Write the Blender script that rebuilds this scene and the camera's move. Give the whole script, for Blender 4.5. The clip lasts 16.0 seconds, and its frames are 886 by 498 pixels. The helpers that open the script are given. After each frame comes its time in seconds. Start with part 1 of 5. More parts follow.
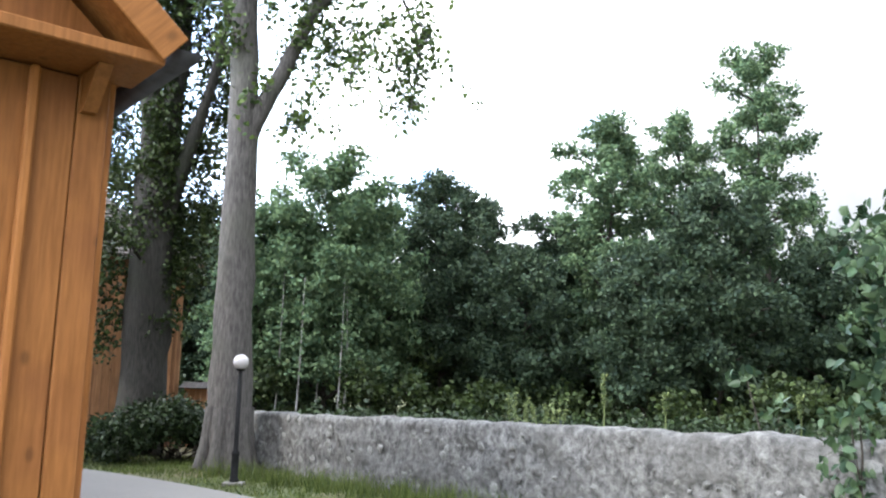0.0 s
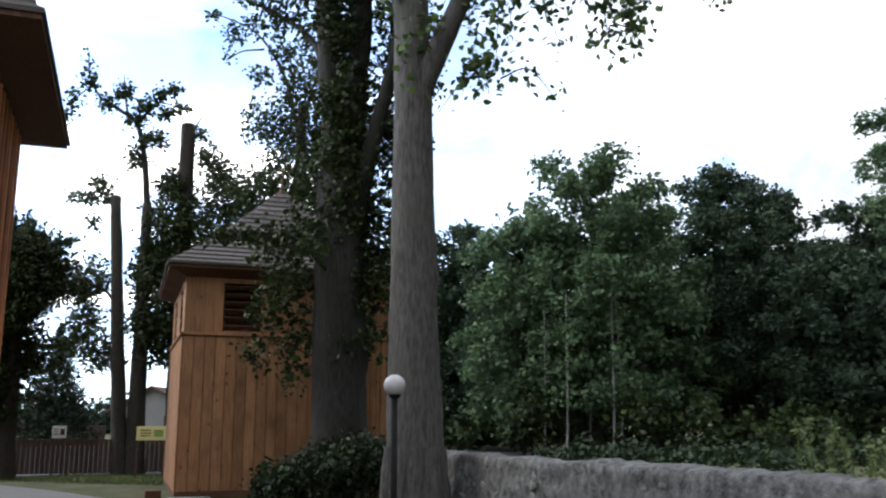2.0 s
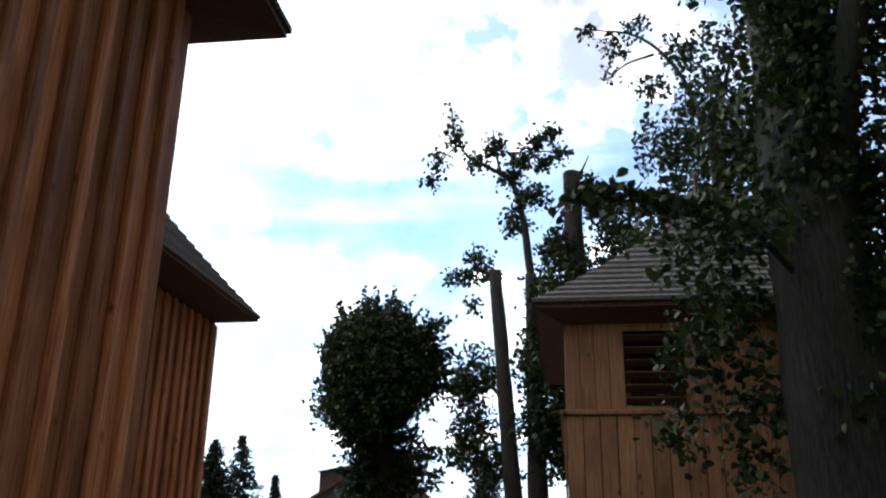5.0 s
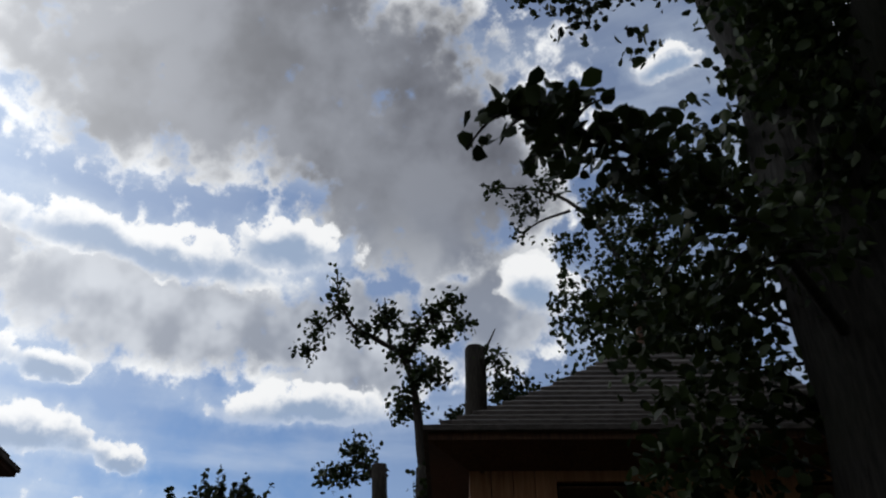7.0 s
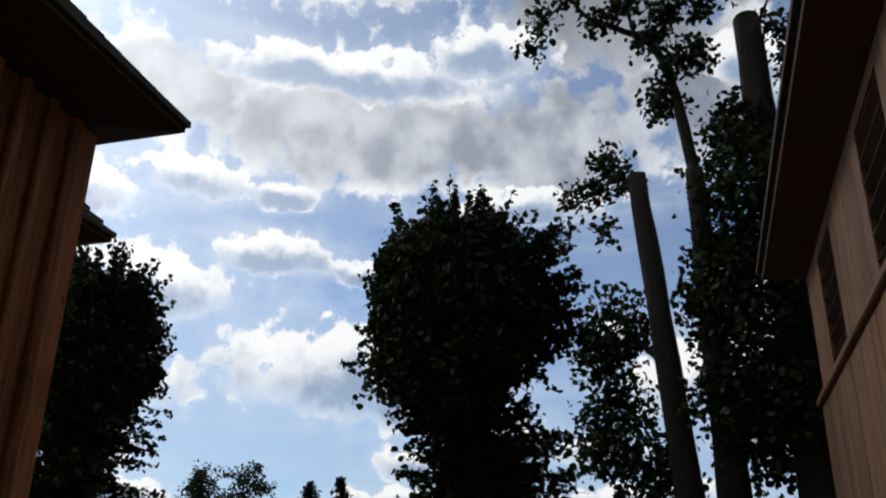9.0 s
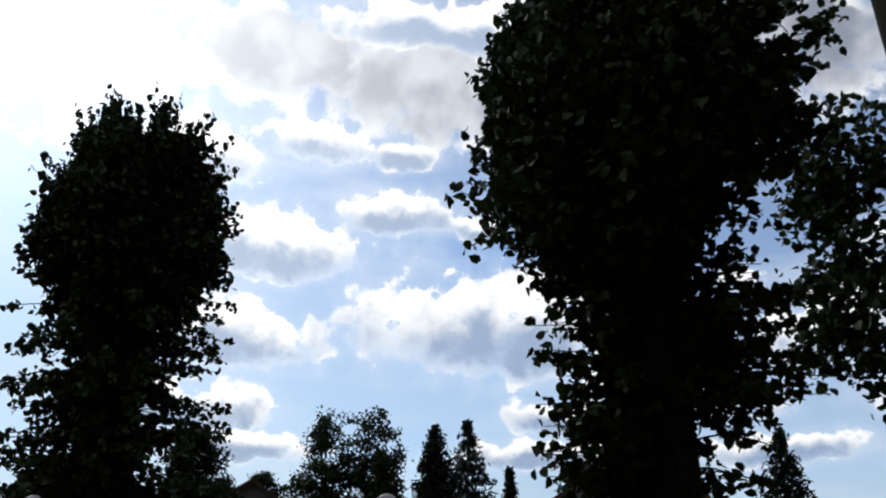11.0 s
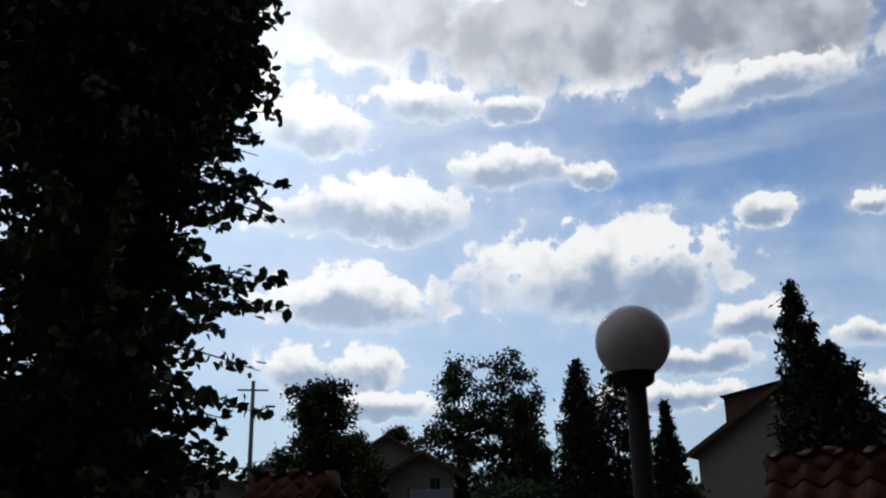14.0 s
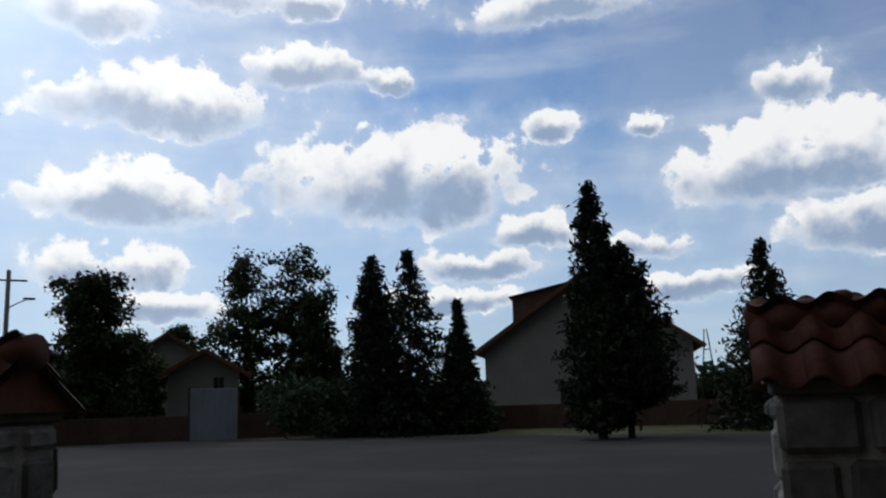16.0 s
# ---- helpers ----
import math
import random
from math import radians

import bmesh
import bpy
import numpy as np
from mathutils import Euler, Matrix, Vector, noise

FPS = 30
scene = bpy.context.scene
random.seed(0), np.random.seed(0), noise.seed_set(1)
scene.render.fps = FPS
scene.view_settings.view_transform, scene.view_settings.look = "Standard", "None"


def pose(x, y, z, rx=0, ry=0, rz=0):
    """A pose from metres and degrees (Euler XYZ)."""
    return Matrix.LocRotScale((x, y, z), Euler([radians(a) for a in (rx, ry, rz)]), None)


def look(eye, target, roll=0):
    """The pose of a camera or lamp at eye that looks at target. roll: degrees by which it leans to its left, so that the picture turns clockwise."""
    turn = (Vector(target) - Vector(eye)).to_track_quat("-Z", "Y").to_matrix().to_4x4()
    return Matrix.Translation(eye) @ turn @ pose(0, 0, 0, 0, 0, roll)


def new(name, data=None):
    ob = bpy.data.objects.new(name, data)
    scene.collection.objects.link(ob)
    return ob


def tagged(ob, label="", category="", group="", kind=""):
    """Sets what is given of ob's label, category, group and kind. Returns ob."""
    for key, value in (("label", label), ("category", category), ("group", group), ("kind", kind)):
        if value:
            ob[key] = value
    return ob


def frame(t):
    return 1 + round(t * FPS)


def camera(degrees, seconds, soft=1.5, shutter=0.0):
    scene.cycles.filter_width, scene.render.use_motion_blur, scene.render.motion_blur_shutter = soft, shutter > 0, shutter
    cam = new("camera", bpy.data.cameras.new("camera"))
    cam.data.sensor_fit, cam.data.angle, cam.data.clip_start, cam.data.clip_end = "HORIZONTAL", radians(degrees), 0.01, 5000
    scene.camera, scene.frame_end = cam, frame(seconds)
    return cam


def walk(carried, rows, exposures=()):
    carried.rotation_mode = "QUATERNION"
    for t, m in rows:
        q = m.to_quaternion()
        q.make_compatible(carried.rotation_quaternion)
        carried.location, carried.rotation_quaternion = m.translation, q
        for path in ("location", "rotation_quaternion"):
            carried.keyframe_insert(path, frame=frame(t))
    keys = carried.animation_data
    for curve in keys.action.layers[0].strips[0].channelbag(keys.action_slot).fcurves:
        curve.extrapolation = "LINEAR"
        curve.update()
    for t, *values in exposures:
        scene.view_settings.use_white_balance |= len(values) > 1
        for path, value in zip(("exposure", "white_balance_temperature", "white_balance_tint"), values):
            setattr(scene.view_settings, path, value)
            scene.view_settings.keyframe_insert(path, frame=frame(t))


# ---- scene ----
cam = camera(53.8, 16.0, soft=2.1, shutter=0.15)


def aim(x, y, z, yaw, pitch, roll):
    """Camera pose from its place and its turn in degrees (yaw to the left of +y, pitch up)."""
    a, p = radians(yaw), radians(pitch)
    eye = Vector((x, y, z))
    return look(eye, eye + Vector((-math.sin(a) * math.cos(p), math.cos(a) * math.cos(p), math.sin(p))), roll)


PATH = [
    (0, 0.032, 0.036, 1.650, -0.24, 9.40, 1.35),
    (0.5, 0.476, 1.277, 1.668, 2.28, 11.32, 1.54),
    (1, 0.780, 2.590, 1.662, 6.49, 12.15, 1.04),
    (1.5, 0.840, 3.916, 1.666, 11.69, 12.15, 0.59),
    (2, 0.754, 5.325, 1.674, 18.96, 11.15, -0.10),
    (2.5, 0.444, 6.545, 1.645, 27.29, 10.11, -1.19),
    (3, -0.111, 7.767, 1.596, 38.11, 10.02, -2.38),
    (3.2, -0.390, 8.241, 1.587, 42.43, 10.28, -2.75),
    (5.3, -3.640, 12.710, 1.652, 47.27, 22.14, 2.27),
    (5.5, -3.924, 13.098, 1.619, 46.12, 24.73, 2.25),
    (6, -4.548, 13.928, 1.614, 44.39, 30.82, 2.90),
    (6.5, -5.293, 14.722, 1.640, 42.05, 34.43, 2.12),
    (7, -6.110, 15.518, 1.666, 39.64, 35.73, 0.07),
    (7.5, -7.060, 16.271, 1.696, 42.09, 34.10, -1.91),
    (8, -7.980, 16.879, 1.662, 50.38, 29.55, -3.19),
    (8.5, -8.753, 17.402, 1.652, 54.25, 26.06, -0.76),
    (9, -9.556, 17.974, 1.633, 54.95, 22.73, 0.96),
    (9.5, -10.384, 18.558, 1.653, 56.22, 21.60, 1.81),
    (9.7, -10.755, 18.810, 1.674, 56.96, 21.28, 1.80),
    (11.8, -15.329, 21.221, 1.658, 66.66, 19.17, 0.48),
    (12, -15.637, 21.340, 1.648, 67.27, 19.19, -0.04),
    (12.5, -16.192, 21.542, 1.625, 68.58, 19.05, 0.30),
    (13, -17.049, 21.851, 1.638, 69.63, 18.45, -0.05),
    (13.5, -18.003, 22.169, 1.675, 70.60, 17.59, -0.72),
    (14, -18.925, 22.424, 1.683, 71.35, 16.60, -1.02),
    (14.5, -19.686, 22.672, 1.700, 71.17, 15.54, -1.62),
    (15, -20.305, 22.812, 1.635, 68.55, 14.01, -2.10),
    (15.5, -20.592, 22.974, 1.651, 63.89, 12.10, -2.43),
    (16, -21.022, 23.121, 1.629, 57.60, 9.99, -1.82),
]
STOPS = [(0.0, 3.5), (0.5, 3.05), (1.0, 2.6), (2.0, 2.05), (3.2, 2.2), (5.3, 1.15), (5.6, 0.7), (6.1, 0.1), (7.0, -0.15), (8.0, -0.2), (9.0, -0.1), (9.7, 0.1), (12.0, -0.05), (15.0, -0.2), (16.0, -0.15)]
walk(cam, [(t, aim(*row)) for t, *row in PATH], STOPS)

# ---- sky and light ----
SUN_YAW, SUN_UP = 95.0, 34.0
SUN_WAY = Vector((-math.sin(radians(SUN_YAW)) * math.cos(radians(SUN_UP)), math.cos(radians(SUN_YAW)) * math.cos(radians(SUN_UP)), math.sin(radians(SUN_UP))))
# cumulus banks: yaw, height over the horizon, half width, half height in degrees
CUMULUS = [(76.0, 19.0, 7.8, 2.5), (77.5, 13.2, 6.6, 2.3), (66.3, 21.4, 4.4, 1.8), (60.8, 20.8, 2.2, 0.9), (60.7, 14.3, 8.2, 3.8), (50.2, 17.4, 2.3, 1.1), (43.6, 17.0, 1.7, 0.7),
           (34.4, 14.2, 7.6, 3.6), (34.6, 18.6, 2.8, 1.6), (31.0, 9.9, 5.3, 2.2), (78.6, 8.7, 5.4, 1.8), (75.4, 6.4, 4.2, 1.2), (66.4, 25.6, 2.9, 1.2), (72.6, 26.0, 3.6, 1.9),
           (80.2, 24.6, 4.6, 2.4), (51.0, 10.8, 4.2, 1.4), (44.4, 9.7, 3.2, 1.2), (55.0, 8.8, 4.4, 1.3), (42.5, 6.6, 5.0, 1.2), (57.0, 6.4, 6.0, 1.2), (19.3, 45.6, 3.0, 1.2), (49.5, 25.2, 7.0, 1.5), (62.5, 33.6, 11.5, 1.9), (52.0, 35.2, 5.0, 1.8), (32.0, 33.0, 3.0, 2.0)]
OVERCAST = [(59.0, 46.0, 28.0, 8.4), (41.0, 40.5, 12.5, 7.6), (60.5, 29.6, 15.0, 3.3), (46.5, 29.6, 8.5, 4.2), (75.5, 31.5, 8.0, 2.8), (36.0, 31.0, 6.0, 4.0), (92.0, 33.0, 12.0, 8.0)]


def build_world():
    world = bpy.data.worlds.new("sky")
    world.use_nodes = True
    scene.world = world
    nt = world.node_tree
    nt.nodes.clear()
    n, l = nt.nodes.new, nt.links.new

    def math_node(op, a, b=None, clamp=False):
        m = n("ShaderNodeMath")
        m.operation, m.use_clamp = op, clamp
        for i, v in enumerate((a, b)):
            if v is None:
                continue
            if isinstance(v, (int, float)):
                m.inputs[i].default_value = v
            else:
                l(v, m.inputs[i])
        return m.outputs[0]

    def noise_node(vec, scale, detail, rough=0.55):
        t = n("ShaderNodeTexNoise")
        l(vec, t.inputs["Vector"])
        t.inputs["Scale"].default_value, t.inputs["Detail"].default_value, t.inputs["Roughness"].default_value = scale, detail, rough
        return t

    def ramp(v, lo, hi):
        m = n("ShaderNodeMapRange")
        m.interpolation_type = "SMOOTHSTEP"
        m.inputs["From Min"].default_value, m.inputs["From Max"].default_value = lo, hi
        l(v, m.inputs["Value"])
        return m.outputs["Result"]

    def mix(fac, a, b):
        m = n("ShaderNodeMix")
        m.data_type = "RGBA"
        for v, sock in ((fac, m.inputs[0]), (a, m.inputs[6]), (b, m.inputs[7])):
            if isinstance(v, tuple):
                sock.default_value = v
            else:
                l(v, sock)
        return m.outputs[2]

    vec = n("ShaderNodeTexCoord").outputs["Generated"]
    sep = n("ShaderNodeSeparateXYZ")
    l(vec, sep.inputs[0])
    yaw = math_node("MULTIPLY", math_node("ARCTAN2", math_node("MULTIPLY", sep.outputs[0], -1.0), sep.outputs[1]), 57.2958)
    up = math_node("MULTIPLY", math_node("ARCSINE", sep.outputs[2]), 57.2958)
    rough_edge = noise_node(vec, 17.0, 9.0, 0.60)
    fluff = noise_node(vec, 60.0, 6.0, 0.65)
    # the wind pulls the banks out of shape
    bend = noise_node(vec, 9.0, 3.0, 0.5)
    parts = []
    for source in (bend, fluff):
        pick = n("ShaderNodeSeparateColor")
        l(source.outputs["Color"], pick.inputs[0])
        parts.append(pick.outputs)
    yaw = math_node("ADD", yaw, math_node("ADD", math_node("MULTIPLY", math_node("SUBTRACT", parts[0][0], 0.5), 5.0), math_node("MULTIPLY", math_node("SUBTRACT", parts[1][0], 0.5), 1.6)))
    up_true = up
    up = math_node("ADD", up, math_node("ADD", math_node("MULTIPLY", math_node("SUBTRACT", parts[0][1], 0.5), 3.0), math_node("MULTIPLY", math_node("SUBTRACT", parts[1][1], 0.5), 1.0)))
    puffs = n("ShaderNodeTexVoronoi")
    puffs.feature = "SMOOTH_F1"
    warp = n("ShaderNodeVectorMath")
    warp.operation = "MULTIPLY_ADD"
    l(rough_edge.outputs["Color"], warp.inputs[0])
    warp.inputs[1].default_value = (0.04, 0.04, 0.04)
    l(vec, warp.inputs[2])
    l(warp.outputs[0], puffs.inputs["Vector"])
    puffs.inputs["Scale"].default_value = 44.0
    billow = math_node("SUBTRACT", 0.9, math_node("MULTIPLY", puffs.outputs["Distance"], 1.0))
    fray = math_node("ADD", math_node("MULTIPLY", math_node("SUBTRACT", rough_edge.outputs["Fac"], 0.5), 4.2), math_node("MULTIPLY", math_node("SUBTRACT", billow, 0.45), 1.7))
    fray = math_node("ADD", fray, math_node("MULTIPLY", math_node("SUBTRACT", fluff.outputs["Fac"], 0.5), 1.5))

    def bank(rows, flat):
        """How deep in the nearest cloud a direction lies, and how far up in it."""
        depth, height = None, None
        for y0, e0, w, h in rows:
            dx = math_node("DIVIDE", math_node("SUBTRACT", yaw, y0), w)
            dz = math_node("DIVIDE", math_node("SUBTRACT", up, e0), h)
            low = math_node("MULTIPLY", math_node("MINIMUM", dz, 0.0), flat)
            q = math_node("ADD", math_node("MULTIPLY", dx, dx), math_node("ADD", math_node("MULTIPLY", dz, dz), math_node("MULTIPLY", low, low)))
            d = math_node("SUBTRACT", 1.0, q)
            depth = d if depth is None else math_node("MAXIMUM", depth, d)
            s = math_node("MULTIPLY", math_node("MAXIMUM", math_node("ADD", d, 0.25), 0.0), dz)
            height = s if height is None else math_node("ADD", height, s)
        return depth, height

    d1, h1 = bank(CUMULUS, 0.8)
    d2, h2 = bank(OVERCAST, 0.0)
    e1 = math_node("ADD", d1, math_node("MULTIPLY", fray, 0.85))
    e2 = math_node("ADD", d2, math_node("MULTIPLY", fray, 0.85))
    # crisp heaped tops, bases that thin out into haze
    crisp = ramp(e1, -0.10, 0.32)
    hazy = ramp(math_node("ADD", d1, math_node("MULTIPLY", fray, 0.45)), -0.55, 0.95)
    m1 = math_node("ADD", hazy, math_node("MULTIPLY", ramp(h1, -0.22, 0.12), math_node("SUBTRACT", crisp, hazy)))
    m2 = ramp(e2, -0.30, 0.50)
    # thin high veil and the scattered cloud of the rest of the sky
    wide = noise_node(vec, 2.6, 7.0, 0.58)
    elsewhere = ramp(math_node("ABSOLUTE", math_node("SUBTRACT", yaw, 62.0)), 38.0, 62.0)
    m3 = math_node("MULTIPLY", ramp(wide.outputs["Fac"], 0.30, 0.46), math_node("MAXIMUM", elsewhere, 0.25))
    veil = math_node("MULTIPLY", math_node("SUBTRACT", 1.0, ramp(up_true, 2.0, 24.0)), 0.60)

    toward = n("ShaderNodeVectorMath")
    toward.operation = "DOT_PRODUCT"
    l(vec, toward.inputs[0])
    toward.inputs[1].default_value = SUN_WAY
    cosine = math_node("MAXIMUM", toward.outputs["Value"], 0.0)
    near = math_node("POWER", cosine, 10.0)
    close = math_node("POWER", cosine, 40.0)

    sky = n("ShaderNodeTexSky")
    sky.sky_type, sky.sun_disc = "NISHITA", False
    sky.sun_elevation, sky.sun_rotation = radians(SUN_UP), radians(-SUN_YAW)
    sky.altitude, sky.dust_density = 100.0, 0.6
    blue = n("ShaderNodeVectorMath")
    blue.operation = "MULTIPLY"
    l(sky.outputs[0], blue.inputs[0])
    blue.inputs[1].default_value = (0.040, 0.068, 0.098)

    soft = noise_node(vec, 15.0, 3.0, 0.5)
    roll = math_node("ADD", math_node("MULTIPLY", math_node("SUBTRACT", soft.outputs["Fac"], 0.5), 2.4), math_node("MULTIPLY", fray, 0.55))
    drift = noise_node(vec, 5.5, 6.0, 0.55)
    streak = n("ShaderNodeMapping")
    streak.inputs["Scale"].default_value = (1.0, 1.0, 5.0)
    streak.inputs["Rotation"].default_value = (0.12, 0.10, 0.0)
    l(vec, streak.inputs["Vector"])
    wisps = noise_node(streak.outputs[0], 4.5, 6.0, 0.5)
    thick1 = math_node("ADD", math_node("SUBTRACT", math_node("MULTIPLY", d1, 1.0), math_node("MULTIPLY", h1, 1.9)), math_node("MULTIPLY", roll, 0.8))
    thick2 = math_node("ADD", math_node("MULTIPLY", d2, 1.75), math_node("ADD", math_node("MULTIPLY", roll, 0.6), math_node("MULTIPLY", math_node("SUBTRACT", drift.outputs["Fac"], 0.5), 1.6)))
    side1 = math_node("SUBTRACT", 1.0, ramp(thick1, -0.15, 1.40))
    side2 = math_node("SUBTRACT", 1.0, ramp(thick2, -0.30, 1.05))
    side2 = math_node("ADD", side2, math_node("MULTIPLY", near, 0.32), True)
    c1 = mix(side1, (0.305, 0.405, 0.575, 1), (0.98, 0.99, 1.0, 1))
    belly = mix(ramp(math_node("ADD", math_node("MULTIPLY", drift.outputs["Fac"], 0.6), math_node("MULTIPLY", soft.outputs["Fac"], 0.4)), 0.38, 0.62), (0.25, 0.268, 0.315, 1), (0.105, 0.112, 0.138, 1))
    belly = mix(ramp(up_true, 30.0, 41.0), mix(ramp(soft.outputs["Fac"], 0.36, 0.66), (0.26, 0.295, 0.37, 1), (0.60, 0.64, 0.71, 1)), belly)
    c2 = mix(side2, belly, (0.96, 0.98, 1.0, 1))
    c3 = mix(ramp(wide.outputs["Fac"], 0.45, 0.75), (0.62, 0.66, 0.72, 1), (0.40, 0.42, 0.46, 1))
    colour = mix(veil, blue.outputs[0], (0.50, 0.66, 0.88, 1))
    colour = mix(math_node("MULTIPLY", ramp(wisps.outputs["Fac"], 0.42, 0.78), 0.40), colour, (0.74, 0.83, 0.94, 1))
    # thin haze spread about the heaps
    halo = ramp(math_node("ADD", d1, math_node("MULTIPLY", fray, 0.9)), -1.7, 0.5)
    colour = mix(math_node("MULTIPLY", halo, 0.26), colour, (0.74, 0.85, 0.97, 1))
    colour = mix(m3, colour, c3)
    colour = mix(m2, colour, c2)
    colour = mix(m1, colour, c1)
    colour = mix(math_node("MULTIPLY", near, 0.42), colour, (0.96, 0.98, 1.0, 1))
    # light scattered round the veiled sun, dimmer away from it
    far_side = n("ShaderNodeMapRange")
    far_side.interpolation_type = "SMOOTHSTEP"
    far_side.inputs["From Min"].default_value, far_side.inputs["From Max"].default_value = -0.45, 0.5
    far_side.inputs["To Min"].default_value, far_side.inputs["To Max"].default_value = 0.11, 1.0
    l(toward.outputs["Value"], far_side.inputs["Value"])
    gain = math_node("ADD", far_side.outputs["Result"], math_node("ADD", math_node("MULTIPLY", near, 0.30), math_node("MULTIPLY", close, 0.30)))
    total = n("ShaderNodeVectorMath")
    total.operation = "SCALE"
    l(colour, total.inputs[0])
    l(gain, total.inputs["Scale"])
    back = n("ShaderNodeBackground")
    l(total.outputs[0], back.inputs["Color"])
    back.inputs["Strength"].default_value = 1.0
    l(back.outputs[0], n("ShaderNodeOutputWorld").inputs["Surface"])


build_world()
sun = new("sun", bpy.data.lights.new("sun", "SUN"))
sun.data.energy, sun.data.angle, sun.data.color = 0.4, radians(12), (1.0, 0.95, 0.86)
sun.matrix_world = look((0, 0, 60), Vector((0, 0, 60)) - SUN_WAY)


# ---- materials ----
def material(name, dark, light, scale=6.0, stretch=(1, 1, 1), rough=0.75, bump=0.25, wear=0.25, wear_scale=0.6, wear_colour=None, per_piece=0.0, metal=0.0, knots=0.0, fine=1.0):
    """Two-scale procedural surface: grain between dark and light, wear in large patches, relief, and a shift of tone from piece to piece."""
    mat = bpy.data.materials.new(name)
    mat.use_nodes = True
    nt = mat.node_tree
    n, l = nt.nodes.new, nt.links.new
    bsdf = nt.nodes["Principled BSDF"]
    co = n("ShaderNodeTexCoord")
    info = n("ShaderNodeObjectInfo")
    shift = n("ShaderNodeVectorMath")
    shift.operation = "MULTIPLY_ADD"
    l(info.outputs["Random"], shift.inputs[0])
    shift.inputs[1].default_value = (37.0, 17.0, 53.0)
    l(co.outputs["Object"], shift.inputs[2])
    mp = n("ShaderNodeMapping")
    mp.inputs["Scale"].default_value = stretch
    l(shift.outputs[0], mp.inputs["Vector"])
    grain = n("ShaderNodeTexNoise")
    grain.inputs["Scale"].default_value, grain.inputs["Detail"].default_value, grain.inputs["Roughness"].default_value = scale, 6.0, 0.62
    l(mp.outputs[0], grain.inputs["Vector"])
    big = n("ShaderNodeTexNoise")
    big.inputs["Scale"].default_value, big.inputs["Detail"].default_value = wear_scale, 4.0
    l(shift.outputs[0], big.inputs["Vector"])
    cr = n("ShaderNodeValToRGB")
    cr.color_ramp.elements[0].position, cr.color_ramp.elements[1].position = 0.32, 0.68
    cr.color_ramp.elements[0].color, cr.color_ramp.elements[1].color = (*dark, 1), (*light, 1)
    l(grain.outputs["Fac"], cr.inputs["Fac"])
    patch = n("ShaderNodeMapRange")
    patch.inputs["From Min"].default_value, patch.inputs["From Max"].default_value = 0.48, 0.7
    patch.inputs["To Max"].default_value = wear
    l(big.outputs["Fac"], patch.inputs["Value"])
    mx = n("ShaderNodeMix")
    mx.data_type = "RGBA"
    l(patch.outputs[0], mx.inputs[0])
    l(cr.outputs[0], mx.inputs[6])
    mx.inputs[7].default_value = (*(wear_colour or tuple(0.5 * v for v in dark)), 1)
    out = mx.outputs[2]
    if knots:
        spot_map = n("ShaderNodeMapping")
        spot_map.inputs["Scale"].default_value = (1.3, 1.3, 0.8)
        l(shift.outputs[0], spot_map.inputs["Vector"])
        spot = n("ShaderNodeTexVoronoi")
        spot.inputs["Scale"].default_value = 3.2
        l(spot_map.outputs[0], spot.inputs["Vector"])
        eye = n("ShaderNodeMapRange")
        eye.inputs["From Min"].default_value, eye.inputs["From Max"].default_value = 0.05, 0.13
        eye.inputs["To Min"].default_value, eye.inputs["To Max"].default_value = knots, 0.0
        l(spot.outputs["Distance"], eye.inputs["Value"])
        km = n("ShaderNodeMix")
        km.data_type = "RGBA"
        l(eye.outputs[0], km.inputs[0])
        l(out, km.inputs[6])
        km.inputs[7].default_value = (*tuple(0.22 * v for v in dark), 1)
        out = km.outputs[2]
    if per_piece:
        hsv = n("ShaderNodeHueSaturation")
        var = n("ShaderNodeMapRange")
        var.inputs["To Min"].default_value, var.inputs["To Max"].default_value = 1.0 - per_piece, 1.0 + per_piece
        l(info.outputs["Random"], var.inputs["Value"])
        l(var.outputs[0], hsv.inputs["Value"])
        l(out, hsv.inputs["Color"])
        out = hsv.outputs[0]
    l(out, bsdf.inputs["Base Color"])
    bsdf.inputs["Roughness"].default_value, bsdf.inputs["Metallic"].default_value = rough, metal
    bsdf.inputs["Specular IOR Level"].default_value = 0.5 if metal else 0.22
    if bump:
        bp = n("ShaderNodeBump")
        bp.inputs["Strength"].default_value, bp.inputs["Distance"].default_value = bump, 0.02 * fine
        l(grain.outputs["Fac"], bp.inputs["Height"])
        l(bp.outputs[0], bsdf.inputs["Normal"])
    return mat


